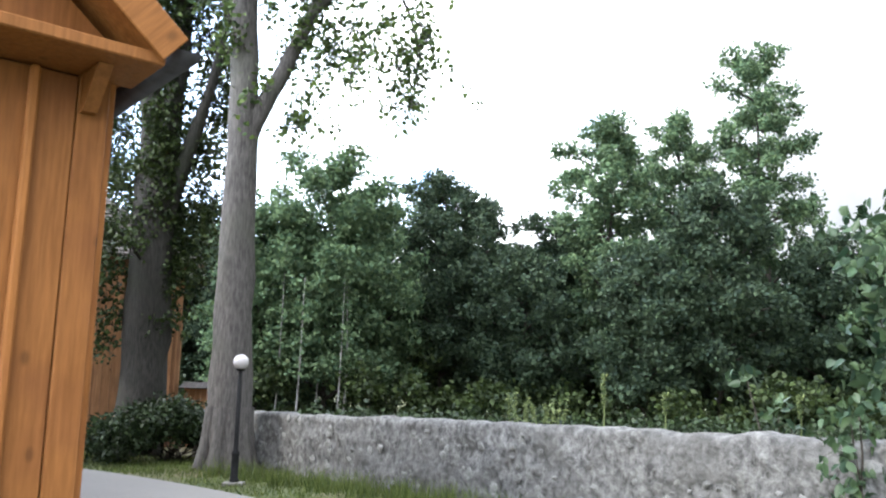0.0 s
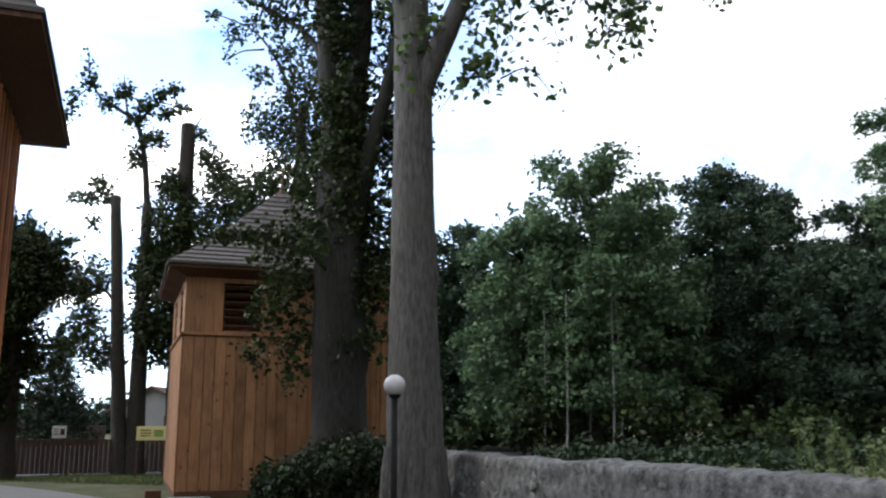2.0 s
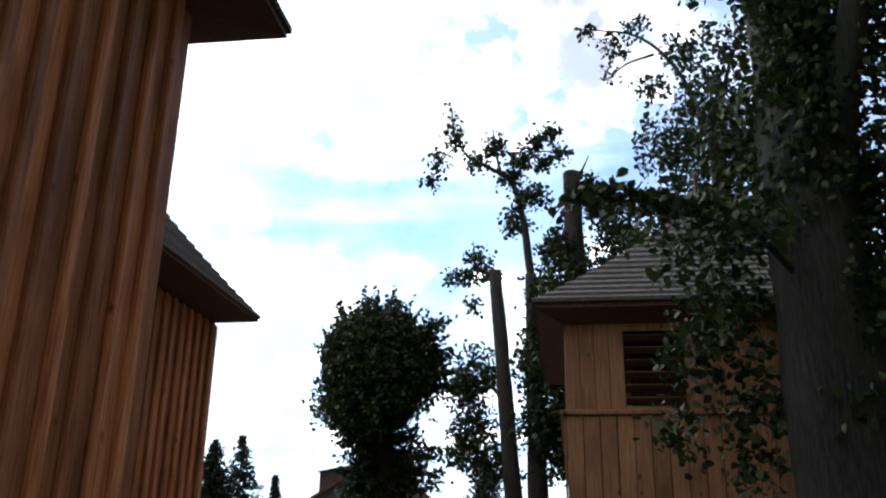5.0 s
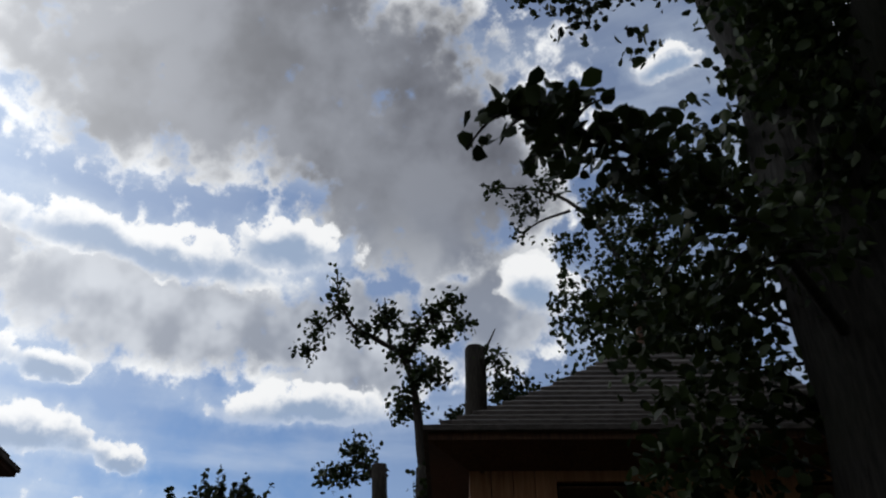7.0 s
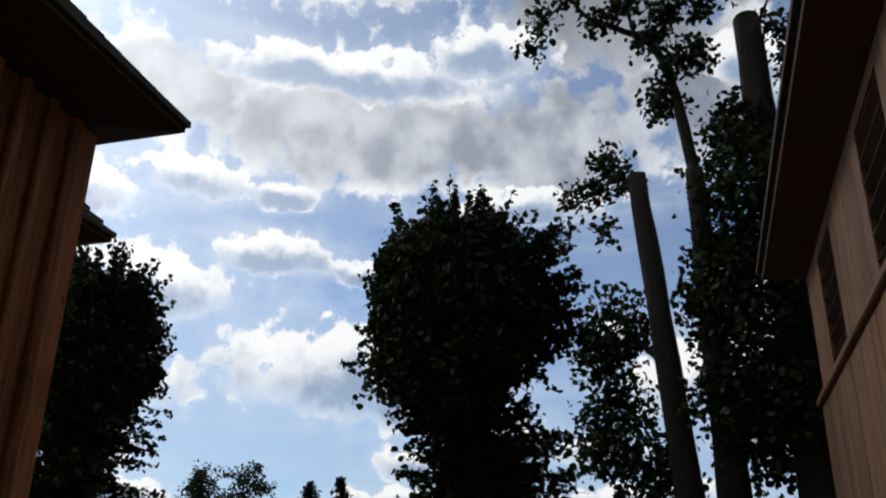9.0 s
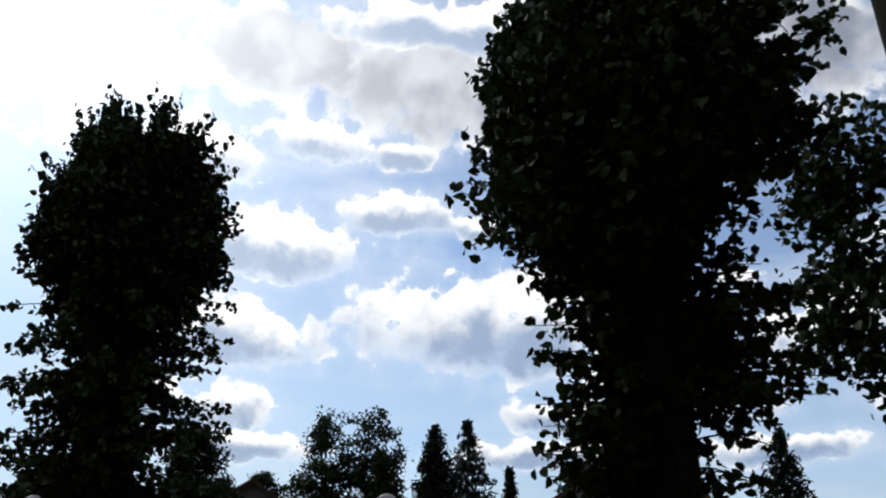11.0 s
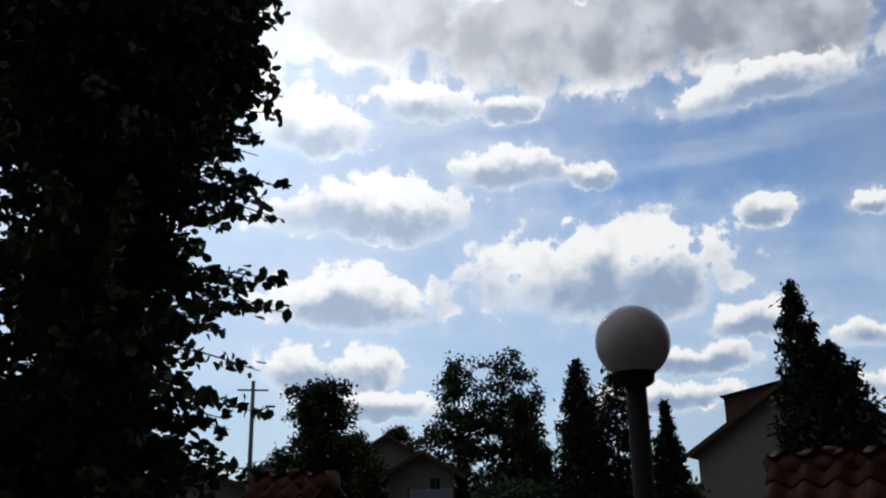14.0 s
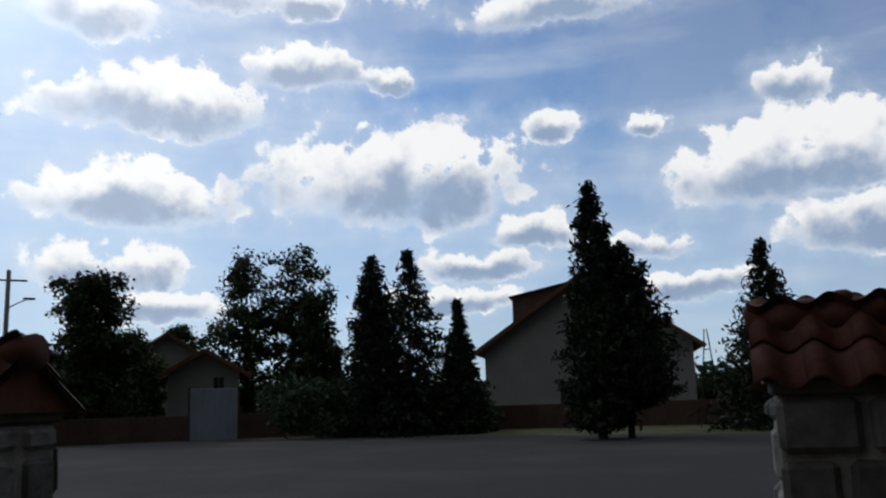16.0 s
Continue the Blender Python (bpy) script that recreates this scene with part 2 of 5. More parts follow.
def leaf_material(name, dark, light, gloss=0.5, glow=0.22):
    """Leaves: tone varies from leaf to leaf, with some light passing through."""
    mat = bpy.data.materials.new(name)
    mat.use_nodes = True
    nt = mat.node_tree
    n, l = nt.nodes.new, nt.links.new
    bsdf = nt.nodes["Principled BSDF"]
    geo = n("ShaderNodeNewGeometry")
    cr = n("ShaderNodeValToRGB")
    cr.color_ramp.elements[0].color, cr.color_ramp.elements[1].color = (*dark, 1), (*light, 1)
    e = cr.color_ramp.elements.new(0.93)
    e.color = (light[0] * 1.2, light[1] * 1.08, light[2] * 0.9, 1)
    l(geo.outputs["Random Per Island"], cr.inputs["Fac"])
    co = n("ShaderNodeTexCoord")
    big = n("ShaderNodeTexNoise")
    big.inputs["Scale"].default_value = 0.7
    l(co.outputs["Object"], big.inputs["Vector"])
    hsv = n("ShaderNodeHueSaturation")
    var = n("ShaderNodeMapRange")
    var.inputs["From Min"].default_value, var.inputs["From Max"].default_value = 0.3, 0.7
    var.inputs["To Min"].default_value, var.inputs["To Max"].default_value = 0.7, 1.3
    l(big.outputs["Fac"], var.inputs["Value"])
    l(var.outputs[0], hsv.inputs["Value"])
    l(cr.outputs[0], hsv.inputs["Color"])
    l(hsv.outputs[0], bsdf.inputs["Base Color"])
    bsdf.inputs["Roughness"].default_value = gloss
    bsdf.inputs["Specular IOR Level"].default_value = 0.2
    trans = n("ShaderNodeBsdfTranslucent")
    l(hsv.outputs[0], trans.inputs["Color"])
    ms = n("ShaderNodeMixShader")
    ms.inputs[0].default_value = glow
    l(bsdf.outputs[0], ms.inputs[1])
    l(trans.outputs[0], ms.inputs[2])
    l(ms.outputs[0], nt.nodes["Material Output"].inputs["Surface"])
    return mat


PINE = material("honey_pine_boards", (0.195, 0.074, 0.018), (0.315, 0.127, 0.036), 5.0, (7, 7, 0.5), 0.6, 0.25, 0.6, 1.6, (0.16, 0.055, 0.02), 0.2, knots=0.45)
LARCH = material("weathered_larch_boards", (0.28, 0.093, 0.038), (0.60, 0.25, 0.108), 5.0, (8, 8, 0.45), 0.65, 0.3, 0.6, 1.1, (0.14, 0.06, 0.035), 0.34, knots=0.7)
TOWERWOOD = material("tower_pine_boards", (0.22, 0.105, 0.047), (0.37, 0.19, 0.095), 5.0, (7, 7, 0.45), 0.65, 0.25, 0.6, 1.4, (0.14, 0.07, 0.04), 0.22, knots=0.85)
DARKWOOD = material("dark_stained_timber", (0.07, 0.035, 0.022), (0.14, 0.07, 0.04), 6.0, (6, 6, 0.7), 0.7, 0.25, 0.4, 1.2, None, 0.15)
SHINGLE = material("grey_brown_wood_shingles", (0.055, 0.048, 0.045), (0.13, 0.115, 0.105), 9.0, (1, 1, 3), 0.85, 0.4, 0.4, 0.9, (0.06, 0.05, 0.045), 0.25)
BARK = material("smooth_grey_bark", (0.038, 0.035, 0.034), (0.105, 0.097, 0.091), 7.0, (3, 3, 0.6), 0.9, 0.6, 0.6, 0.8, (0.07, 0.07, 0.058), 0.05, fine=2.0)
BARKMOSS = material("grey_green_bark", (0.016, 0.015, 0.014), (0.046, 0.043, 0.038), 9.0, (3, 3, 0.5), 0.95, 1.0, 0.6, 0.8, (0.024, 0.027, 0.018), 0.05, fine=2.0)
BARKDARK = material("dark_rough_bark", (0.026, 0.022, 0.019), (0.058, 0.050, 0.042), 9.0, (3, 3, 0.6), 0.95, 0.8, 0.5, 0.8, (0.05, 0.05, 0.035), 0.05, fine=2.5)
BIRCH = material("pale_birch_bark", (0.12, 0.117, 0.11), (0.26, 0.255, 0.24), 6.0, (1, 1, 5), 0.8, 0.2, 0.7, 2.0, (0.08, 0.07, 0.06), 0.05)
PALESTONE = material("pale_fieldstone", (0.075, 0.074, 0.073), (0.22, 0.218, 0.21), 9.0, (1, 1, 1), 0.95, 0.6, 0.4, 2.0, (0.09, 0.09, 0.085), 0.3)
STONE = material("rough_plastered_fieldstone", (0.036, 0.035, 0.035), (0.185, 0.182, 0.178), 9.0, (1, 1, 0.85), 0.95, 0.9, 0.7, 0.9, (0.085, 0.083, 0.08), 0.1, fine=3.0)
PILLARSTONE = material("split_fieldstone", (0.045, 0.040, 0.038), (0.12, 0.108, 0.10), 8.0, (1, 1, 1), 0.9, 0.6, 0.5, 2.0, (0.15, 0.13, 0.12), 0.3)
MORTAR = material("pale_mortar", (0.15, 0.14, 0.13), (0.27, 0.255, 0.24), 14.0, (1, 1, 1), 0.95, 0.5, 0.3, 2.0)
CLAY = material("red_clay_tile", (0.048, 0.018, 0.013), (0.112, 0.040, 0.026), 9.0, (1, 1, 1), 0.7, 0.25, 0.5, 2.5, (0.14, 0.06, 0.04), 0.22)
IRON = material("black_painted_iron", (0.005, 0.005, 0.005), (0.012, 0.012, 0.013), 20.0, (1, 1, 1), 0.85, 0.05, 0.3, 3.0)
PIPE = material("brown_painted_downpipe", (0.030, 0.018, 0.014), (0.055, 0.032, 0.024), 6.0, (1, 1, 1), 0.5, 0.05, 0.4, 1.5)
ZINC = material("grey_zinc_gutter", (0.035, 0.034, 0.04), (0.075, 0.075, 0.085), 6.0, (1, 1, 1), 0.45, 0.05, 0.4, 1.5, None, 0.0, 0.4)
OPAL = material("white_opal_glass", (0.38, 0.36, 0.365), (0.45, 0.43, 0.435), 3.0, (1, 1, 1), 0.25, 0.0, 0.3, 4.0, (0.36, 0.34, 0.34))
RENDER_WHITE = material("pale_house_render", (0.17, 0.167, 0.164), (0.225, 0.221, 0.216), 8.0, (1, 1, 1), 0.9, 0.2, 0.4, 0.3, (0.30, 0.29, 0.28))
HOUSEROOF = material("brown_roof_tiles", (0.055, 0.034, 0.03), (0.10, 0.06, 0.05), 5.0, (1, 1, 1), 0.8, 0.3, 0.4, 0.5)
PANE = material("dark_window_glass", (0.02, 0.022, 0.025), (0.04, 0.042, 0.045), 2.0, (1, 1, 1), 0.08, 0.0, 0.1)
GRASS = leaf_material("grass_blades", (0.032, 0.055, 0.014), (0.085, 0.115, 0.034), 0.6, 0.3)
LAWN = material("trodden_lawn", (0.032, 0.046, 0.015), (0.078, 0.083, 0.032), 3.0, (1, 1, 1), 0.95, 0.6, 0.8, 0.5, (0.13, 0.10, 0.065), fine=2.0)
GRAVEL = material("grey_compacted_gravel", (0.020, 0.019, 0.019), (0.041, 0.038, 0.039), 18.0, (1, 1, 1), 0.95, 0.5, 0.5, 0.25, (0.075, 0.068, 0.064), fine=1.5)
PAVING = material("light_concrete_paving", (0.13, 0.123, 0.115), (0.165, 0.157, 0.147), 24.0, (1, 1, 1), 0.9, 0.06, 0.4, 0.4, (0.19, 0.18, 0.165))
FENCE = material("dark_brown_fence_boards", (0.045, 0.028, 0.022), (0.085, 0.052, 0.04), 6.0, (5, 5, 0.6), 0.7, 0.2, 0.3, 1.0, None, 0.2)
METALSHEET = material("pale_blue_sheet_metal", (0.16, 0.19, 0.23), (0.21, 0.24, 0.285), 4.0, (1, 1, 0.2), 0.5, 0.05, 0.3, 0.8)
SIGNWHITE = material("white_notice_board", (0.68, 0.68, 0.66), (0.76, 0.76, 0.74), 5.0, (1, 1, 1), 0.5, 0.0, 0.2, 2.0)
SIGNYELLOW = material("yellow_notice_board", (0.62, 0.55, 0.24), (0.70, 0.63, 0.30), 5.0, (1, 1, 1), 0.5, 0.0, 0.2, 2.0)
SIGNGREEN = material("green_print", (0.16, 0.26, 0.06), (0.24, 0.34, 0.10), 9.0)
# linden leaf twice: backlit darkness put into the first colour, sunlight into the second
LINDENSHADE = leaf_material("shaded_linden_leaves", (0.010, 0.019, 0.007), (0.032, 0.052, 0.016), 0.6, 0.14)
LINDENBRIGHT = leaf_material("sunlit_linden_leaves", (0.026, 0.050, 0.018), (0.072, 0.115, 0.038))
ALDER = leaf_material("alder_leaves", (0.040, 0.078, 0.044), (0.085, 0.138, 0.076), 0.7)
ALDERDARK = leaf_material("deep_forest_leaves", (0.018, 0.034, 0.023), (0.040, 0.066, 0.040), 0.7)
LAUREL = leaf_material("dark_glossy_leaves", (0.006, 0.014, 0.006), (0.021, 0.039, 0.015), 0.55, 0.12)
VINE = leaf_material("broad_vine_leaves", (0.020, 0.044, 0.026), (0.052, 0.092, 0.050), 0.4)
NEEDLE = leaf_material("conifer_needles", (0.006, 0.012, 0.008), (0.018, 0.030, 0.016), 0.7, 0.06)
YELLOWWEED = leaf_material("pale_green_weed", (0.070, 0.105, 0.048), (0.135, 0.175, 0.080), 0.6)


# ---- builders ----
def rng(seed):
    return np.random.default_rng(seed)


def mesh_of(name, verts, faces, mat, smooth=False):
    me = bpy.data.meshes.new(name)
    me.from_pydata([tuple(v) for v in verts], [], [tuple(f) for f in faces])
    me.materials.append(mat)
    if smooth:
        me.shade_smooth()
    me.update()
    return me


def mesh_fast(name, verts, tris, mat):
    """A triangle mesh from arrays."""
    me = bpy.data.meshes.new(name)
    nv, nt = len(verts), len(tris)
    me.vertices.add(nv)
    me.vertices.foreach_set("co", np.asarray(verts, np.float32).ravel())
    me.loops.add(3 * nt)
    me.loops.foreach_set("vertex_index", np.asarray(tris, np.int32).ravel())
    me.polygons.add(nt)
    me.polygons.foreach_set("loop_start", np.arange(0, 3 * nt, 3, dtype=np.int32))
    me.polygons.foreach_set("loop_total", np.full(nt, 3, np.int32))
    me.materials.append(mat)
    me.update()
    me.validate()
    return me


def child(name, me, parent, m=None, label=""):
    ob = new(name, me)
    ob.parent = parent
    if m is not None:
        ob.matrix_local = m
    return tagged(ob, label)


def thing(name, label, category, m=None, group="", kind=""):
    ob = new(name)
    if m is not None:
        ob.matrix_world = m
    return tagged(ob, label, category, group, kind)


def box_mesh(name, size, mat, bevel=0.0, centre=(0, 0, 0)):
    bm = bmesh.new()
    bmesh.ops.create_cube(bm, size=1.0)
    bmesh.ops.scale(bm, vec=size, verts=bm.verts)
    bmesh.ops.translate(bm, vec=centre, verts=bm.verts)
    if bevel:
        bmesh.ops.bevel(bm, geom=bm.edges[:], offset=bevel, segments=1, affect="EDGES")
    me = bpy.data.meshes.new(name)
    bm.to_mesh(me)
    bm.free()
    me.materials.append(mat)
    return me


def lathe(name, profile, mat, steps=20):
    """A turned body from (radius, height) rows."""
    verts, faces = [], []
    for r, z in profile:
        for k in range(steps):
            a = 2 * math.pi * k / steps
            verts.append((r * math.cos(a), r * math.sin(a), z))
    for i in range(len(profile) - 1):
        for k in range(steps):
            a, b = i * steps + k, i * steps + (k + 1) % steps
            faces.append((a, b, b + steps, a + steps))
    faces.append(tuple(range(steps))[::-1])
    faces.append(tuple(range((len(profile) - 1) * steps, len(profile) * steps)))
    return mesh_of(name, verts, faces, mat, smooth=True)


def tube(points, radii, steps=9, seed=0, lumps=0.06):
    """Vertices and triangles of a tapered, slightly lumpy limb."""
    r = rng(seed)
    pts = [Vector(p) for p in points]
    verts, tris = [], []
    for i, p in enumerate(pts):
        way = (pts[min(i + 1, len(pts) - 1)] - pts[max(i - 1, 0)]).normalized()
        side = way.cross(Vector((0.3, 1, 0.05))).normalized()
        other = way.cross(side)
        for k in range(steps):
            a = 2 * math.pi * k / steps
            rad = radii[i] * (1 + lumps * r.normal())
            verts.append(p + side * math.cos(a) * rad + other * math.sin(a) * rad)
    for i in range(len(pts) - 1):
        for k in range(steps):
            a, b = i * steps + k, i * steps + (k + 1) % steps
            tris += [(a, b, b + steps), (a, b + steps, a + steps)]
    top = len(verts)
    verts.append(pts[-1])
    tris += [((len(pts) - 1) * steps + k, (len(pts) - 1) * steps + (k + 1) % steps, top) for k in range(steps)]
    return [tuple(v) for v in verts], tris


def smooth_line(points, n=3):
    """Points of a soft curve through the given ones."""
    p = [Vector(q) for q in points]
    p = [2 * p[0] - p[1]] + p + [2 * p[-1] - p[-2]]
    out = []
    for i in range(1, len(p) - 2):
        for k in range(n):
            t = k / n
            out.append(0.5 * (2 * p[i] + (p[i + 1] - p[i - 1]) * t + (2 * p[i - 1] - 5 * p[i] + 4 * p[i + 1] - p[i + 2]) * t * t + (3 * p[i] - p[i - 1] - 3 * p[i + 1] + p[i + 2]) * t ** 3))
    out.append(p[-2])
    return out


def limbs_mesh(name, limbs, mat, steps=9, seed=0):
    """One mesh of several limbs, each a row of points with a first and a last radius."""
    verts, tris = [], []
    for i, (pts, r0, r1) in enumerate(limbs):
        line = smooth_line(pts, 4)
        m = len(line) - 1
        rad = [r0 + (r1 - r0) * (k / m) ** 0.8 for k in range(m + 1)]
        v, t = tube(line, rad, steps, seed * 31 + i)
        o = len(verts)
        verts += v
        tris += [(a + o, b + o, c + o) for a, b, c in t]
    me = mesh_fast(name, verts, tris, mat)
    me.shade_smooth()
    return me


def leaves(centres, size, seed, droop=0.3, wide=0.6, spread=0.35):
    """Folded leaves, each with a broad middle and a point, one at each centre."""
    r = rng(seed)
    c = np.asarray(centres, float)
    n = len(c)
    way = r.normal(size=(n, 3))
    way[:, 2] -= droop
    way /= np.linalg.norm(way, axis=1, keepdims=True)
    nor = r.normal(size=(n, 3))
    nor[:, 2] += 0.6
    side = np.cross(way, nor)
    side /= np.linalg.norm(side, axis=1, keepdims=True) + 1e-9
    nor = np.cross(side, way)
    s = size * (1 + spread * r.uniform(-1, 1, (n, 1)))
    base, tip = c - way * s * 0.46, c + way * s * 0.54
    low, high = c - way * s * 0.22, c + way * s * 0.14
    la, ra = low + side * s * wide * 0.46 + nor * s * 0.10, low - side * s * wide * 0.46 + nor * s * 0.10
    lb, rb = high + side * s * wide * 0.44 + nor * s * 0.12, high - side * s * wide * 0.44 + nor * s * 0.12
    k = np.arange(n)[:, None] * 6
    if size > 0.25:
        k = np.arange(n)[:, None] * 4
        verts = np.stack([base, lb, tip, rb], 1).reshape(-1, 3)
        tris = np.concatenate([k + [0, 2, 1], k + [0, 3, 2]], 1).reshape(-1, 3)
    else:
        verts = np.stack([base, la, lb, tip, rb, ra], 1).reshape(-1, 3)
        tris = np.concatenate([k + [0, 2, 1], k + [0, 3, 2], k + [0, 4, 3], k + [0, 5, 4]], 1).reshape(-1, 3)
    return verts, tris


def clumps(blobs, per, seed, shell=0.55):
    """Leaf places in a set of blobs (x, y, z, radius, flatness), denser at the skin, made of small bunches."""
    r = rng(seed)
    out = []
    for x, y, z, rad, flat in blobs:
        n = max(8, int(per * rad * rad))
        d = r.normal(size=(n, 3))
        d /= np.linalg.norm(d, axis=1, keepdims=True)
        u = (shell ** 3 + (1 - shell ** 3) * r.uniform(size=(n, 1))) ** (1 / 3)
        u *= 1 + 0.16 * r.normal(size=(n, 1))
        out.append(np.array([x, y, z]) + d * u * rad * np.array([1, 1, flat]))
    return np.concatenate(out)


def bunch(points, count, reach, seed):
    """Small bunches of leaf places about each point."""
    r = rng(seed)
    p = np.repeat(np.asarray(points), count, 0)
    return p + r.normal(size=p.shape) * reach


# ---- the lie of the land ----
TURN = 38.8
U = Vector((math.cos(radians(TURN)), math.sin(radians(TURN)), 0))
V = Vector((-math.sin(radians(TURN)), math.cos(radians(TURN)), 0))
YARD = Matrix.Translation((-6.72, 11.94, 0)) @ Matrix.Rotation(radians(TURN), 4, "Z")   # x along the church's end walls, y along its long side


def yard(x, y, z=0.0):
    return YARD @ Vector((x, y, z))


def sheet(name, outline, z, mat, label, category):
    bm = bmesh.new()
    f = bm.faces.new([bm.verts.new((x, y, z)) for x, y in outline])
    bmesh.ops.triangulate(bm, faces=[f])
    me = bpy.data.meshes.new(name)
    bm.normal_update()
    bm.to_mesh(me)
    bm.free()
    me.materials.append(mat)
    return tagged(new(name, me), label, category, kind="structure")


sheet("ground", [(-900, -900), (900, -900), (900, 900), (-900, 900)], 0.0, LAWN, "patchy trodden grass and earth around the churchyard", "ground")


PATH_LINE = smooth_line([(-1.2, -6.0, 0), (0.1, 2.0, 0), (0.0, 6.5, 0), (-2.6, 11.4, 0), (-6.4, 15.6, 0), (-11.0, 19.0, 0), (-15.5, 21.6, 0), (-19.5, 23.2, 0), (-23.6, 25.0, 0)], 6)


def paved_path():
    """The curved paved path from the annex past the tower to the gate, with a low edge."""
    mid = PATH_LINE
    verts, faces = [], []
    for i, p in enumerate(mid):
        way = (mid[min(i + 1, len(mid) - 1)] - mid[max(i - 1, 0)]).normalized()
        side = Vector((-way.y, way.x, 0))
        verts += [p + side * 1.35 + Vector((0, 0, z)) for z in (0.0, 0.03)] + [p - side * 1.35 + Vector((0, 0, z)) for z in (0.03, 0.0)]
    for i in range(len(mid) - 1):
        for k in range(3):
            a = 4 * i + k
            faces.append((a, a + 4, a + 5, a + 1))
    tagged(new("path", mesh_of("path", verts, faces, PAVING)), "pale concrete path curving through the churchyard", "path", kind="structure")


paved_path()
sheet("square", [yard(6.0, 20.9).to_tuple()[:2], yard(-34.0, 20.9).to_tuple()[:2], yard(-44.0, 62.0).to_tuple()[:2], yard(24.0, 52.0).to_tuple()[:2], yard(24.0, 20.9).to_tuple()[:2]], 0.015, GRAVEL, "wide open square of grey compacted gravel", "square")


# ---- timber walls and shingle roofs ----
def plank_wall(parent, x0, y0, x1, y1, z0, z1, width, mat, batten=0.0, seed=0, proud=0.028):
    """Upright boards, each a piece of its own, with battens over the joints, on the face to the right of the way from start to end."""
    r = rng(seed)
    a, b = Vector((x0, y0, 0)), Vector((x1, y1, 0))
    way = (b - a).normalized()
    turn = math.atan2(way.y, way.x)
    length = (b - a).length
    n = max(1, round(length / width))
    w = length / n
    kinds = [box_mesh("plank", (w - 0.014, proud, z1 - z0), mat, 0.004) for _ in range(2)]
    strip = box_mesh("batten", (batten, 0.06, z1 - z0), mat, 0.014) if batten else None
    for k in range(n):
        p = a + way * (w * (k + 0.5))
        m = Matrix.Translation((p.x, p.y, (z0 + z1) / 2)) @ Matrix.Rotation(turn, 4, "Z") @ Matrix.Translation((0, -0.5 * proud - 0.003 - r.uniform(0, 0.006), 0)) @ Matrix.Rotation(r.normal() * 0.0012, 4, "Y")
        child("plank", kinds[k % 2], parent, m)
        if batten and k:
            q = a + way * (w * k)
            m = Matrix.Translation((q.x, q.y, (z0 + z1) / 2)) @ Matrix.Rotation(turn, 4, "Z") @ Matrix.Translation((0, -proud - 0.033, 0))
            child("batten", strip, parent, m)


def hip_roof(parent, x0, y0, x1, y1, profile, mat):
    """Courses of shingles on a hipped roof: profile rows of inset and height; every course overlaps the one below it."""
    for i in range(len(profile) - 1):
        (d0, z0), (d1, z1) = profile[i], profile[i + 1]
        verts = []
        for d, z in ((d0, z0 + 0.055), (d1, z1 + 0.012), (d0, z0)):
            a, b, c, e = x0 + d, y0 + d, x1 - d, y1 - d
            if a > c:
                a = c = (x0 + x1) / 2
            if b > e:
                b = e = (y0 + y1) / 2
            verts += [(a, b, z), (c, b, z), (c, e, z), (a, e, z)]
        faces = []
        for k in range(4):
            m = (k + 1) % 4
            faces += [(k, m, 4 + m, 4 + k), (8 + k, 8 + m, m, k)]
        if i == 0:
            faces.append((8, 11, 10, 9))
        child("shingle_course", mesh_of("shingle_course", verts, faces, mat), parent)


def courses(run, flare, rise, n, z0):
    """A roof profile that flares out at the eaves."""
    rows = []
    for k in range(n + 1):
        t = k / n
        rows.append((run * t, z0 + rise * (t * (1 - flare) + flare * t * t)))
    return rows


church = thing("church", "wooden church with upright pine boards, battens and shingle roofs", "church", YARD)
# annex, projecting block, nave, choir: x0, y0, x1, y1, wall height
for x0, y0, x1, y1, h in ((-6.8, -8.55, -0.68, -0.01, 3.42), (-6.0, 0.0, 0.0, 3.48, 5.66), (-11.5, 3.49, -3.06, 11.86, 5.34), (-9.4, 11.87, -5.0, 13.6, 5.26)):
    child("wall", box_mesh("wall", (x1 - x0, y1 - y0, h), DARKWOOD, 0.0, ((x0 + x1) / 2, (y0 + y1) / 2, h / 2)), church)
plank_wall(church, -6.8, -8.55, -0.85, -8.55, 0.12, 3.35, 0.235, PINE, 0.055, 1)
child("corner_board", box_mesh("corner_board", (0.17, 0.045, 3.3), PINE, 0.006, (-0.765, -8.577, 1.75)), church)
child("corner_board", box_mesh("corner_board", (0.045, 0.17, 3.3), PINE, 0.006, (-0.655, -8.46, 1.75)), church)
plank_wall(church, -0.68, -8.37, -0.68, 0.0, 0.12, 3.35, 0.22, LARCH, 0.05, 2)
plank_wall(church, -6.0, 0.0, 0.0, 0.0, 0.1, 5.62, 0.215, LARCH, 0.0, 3)
plank_wall(church, 0.0, 0.0, 0.0, 3.48, 0.1, 5.62, 0.30, LARCH, 0.10, 4)
plank_wall(church, -3.06, 3.52, -3.06, 11.86, 0.1, 5.3, 0.30, LARCH, 0.10, 5)
plank_wall(church, 0.0, 3.48, -3.03, 3.48, 0.1, 5.62, 0.30, LARCH, 0.10, 6)
plank_wall(church, -3.06, 11.86, -5.0, 11.86, 0.1, 5.3, 0.30, LARCH, 0.10, 7)
plank_wall(church, -5.0, 11.88, -5.0, 13.6, 0.1, 5.22, 0.30, LARCH, 0.10, 8)


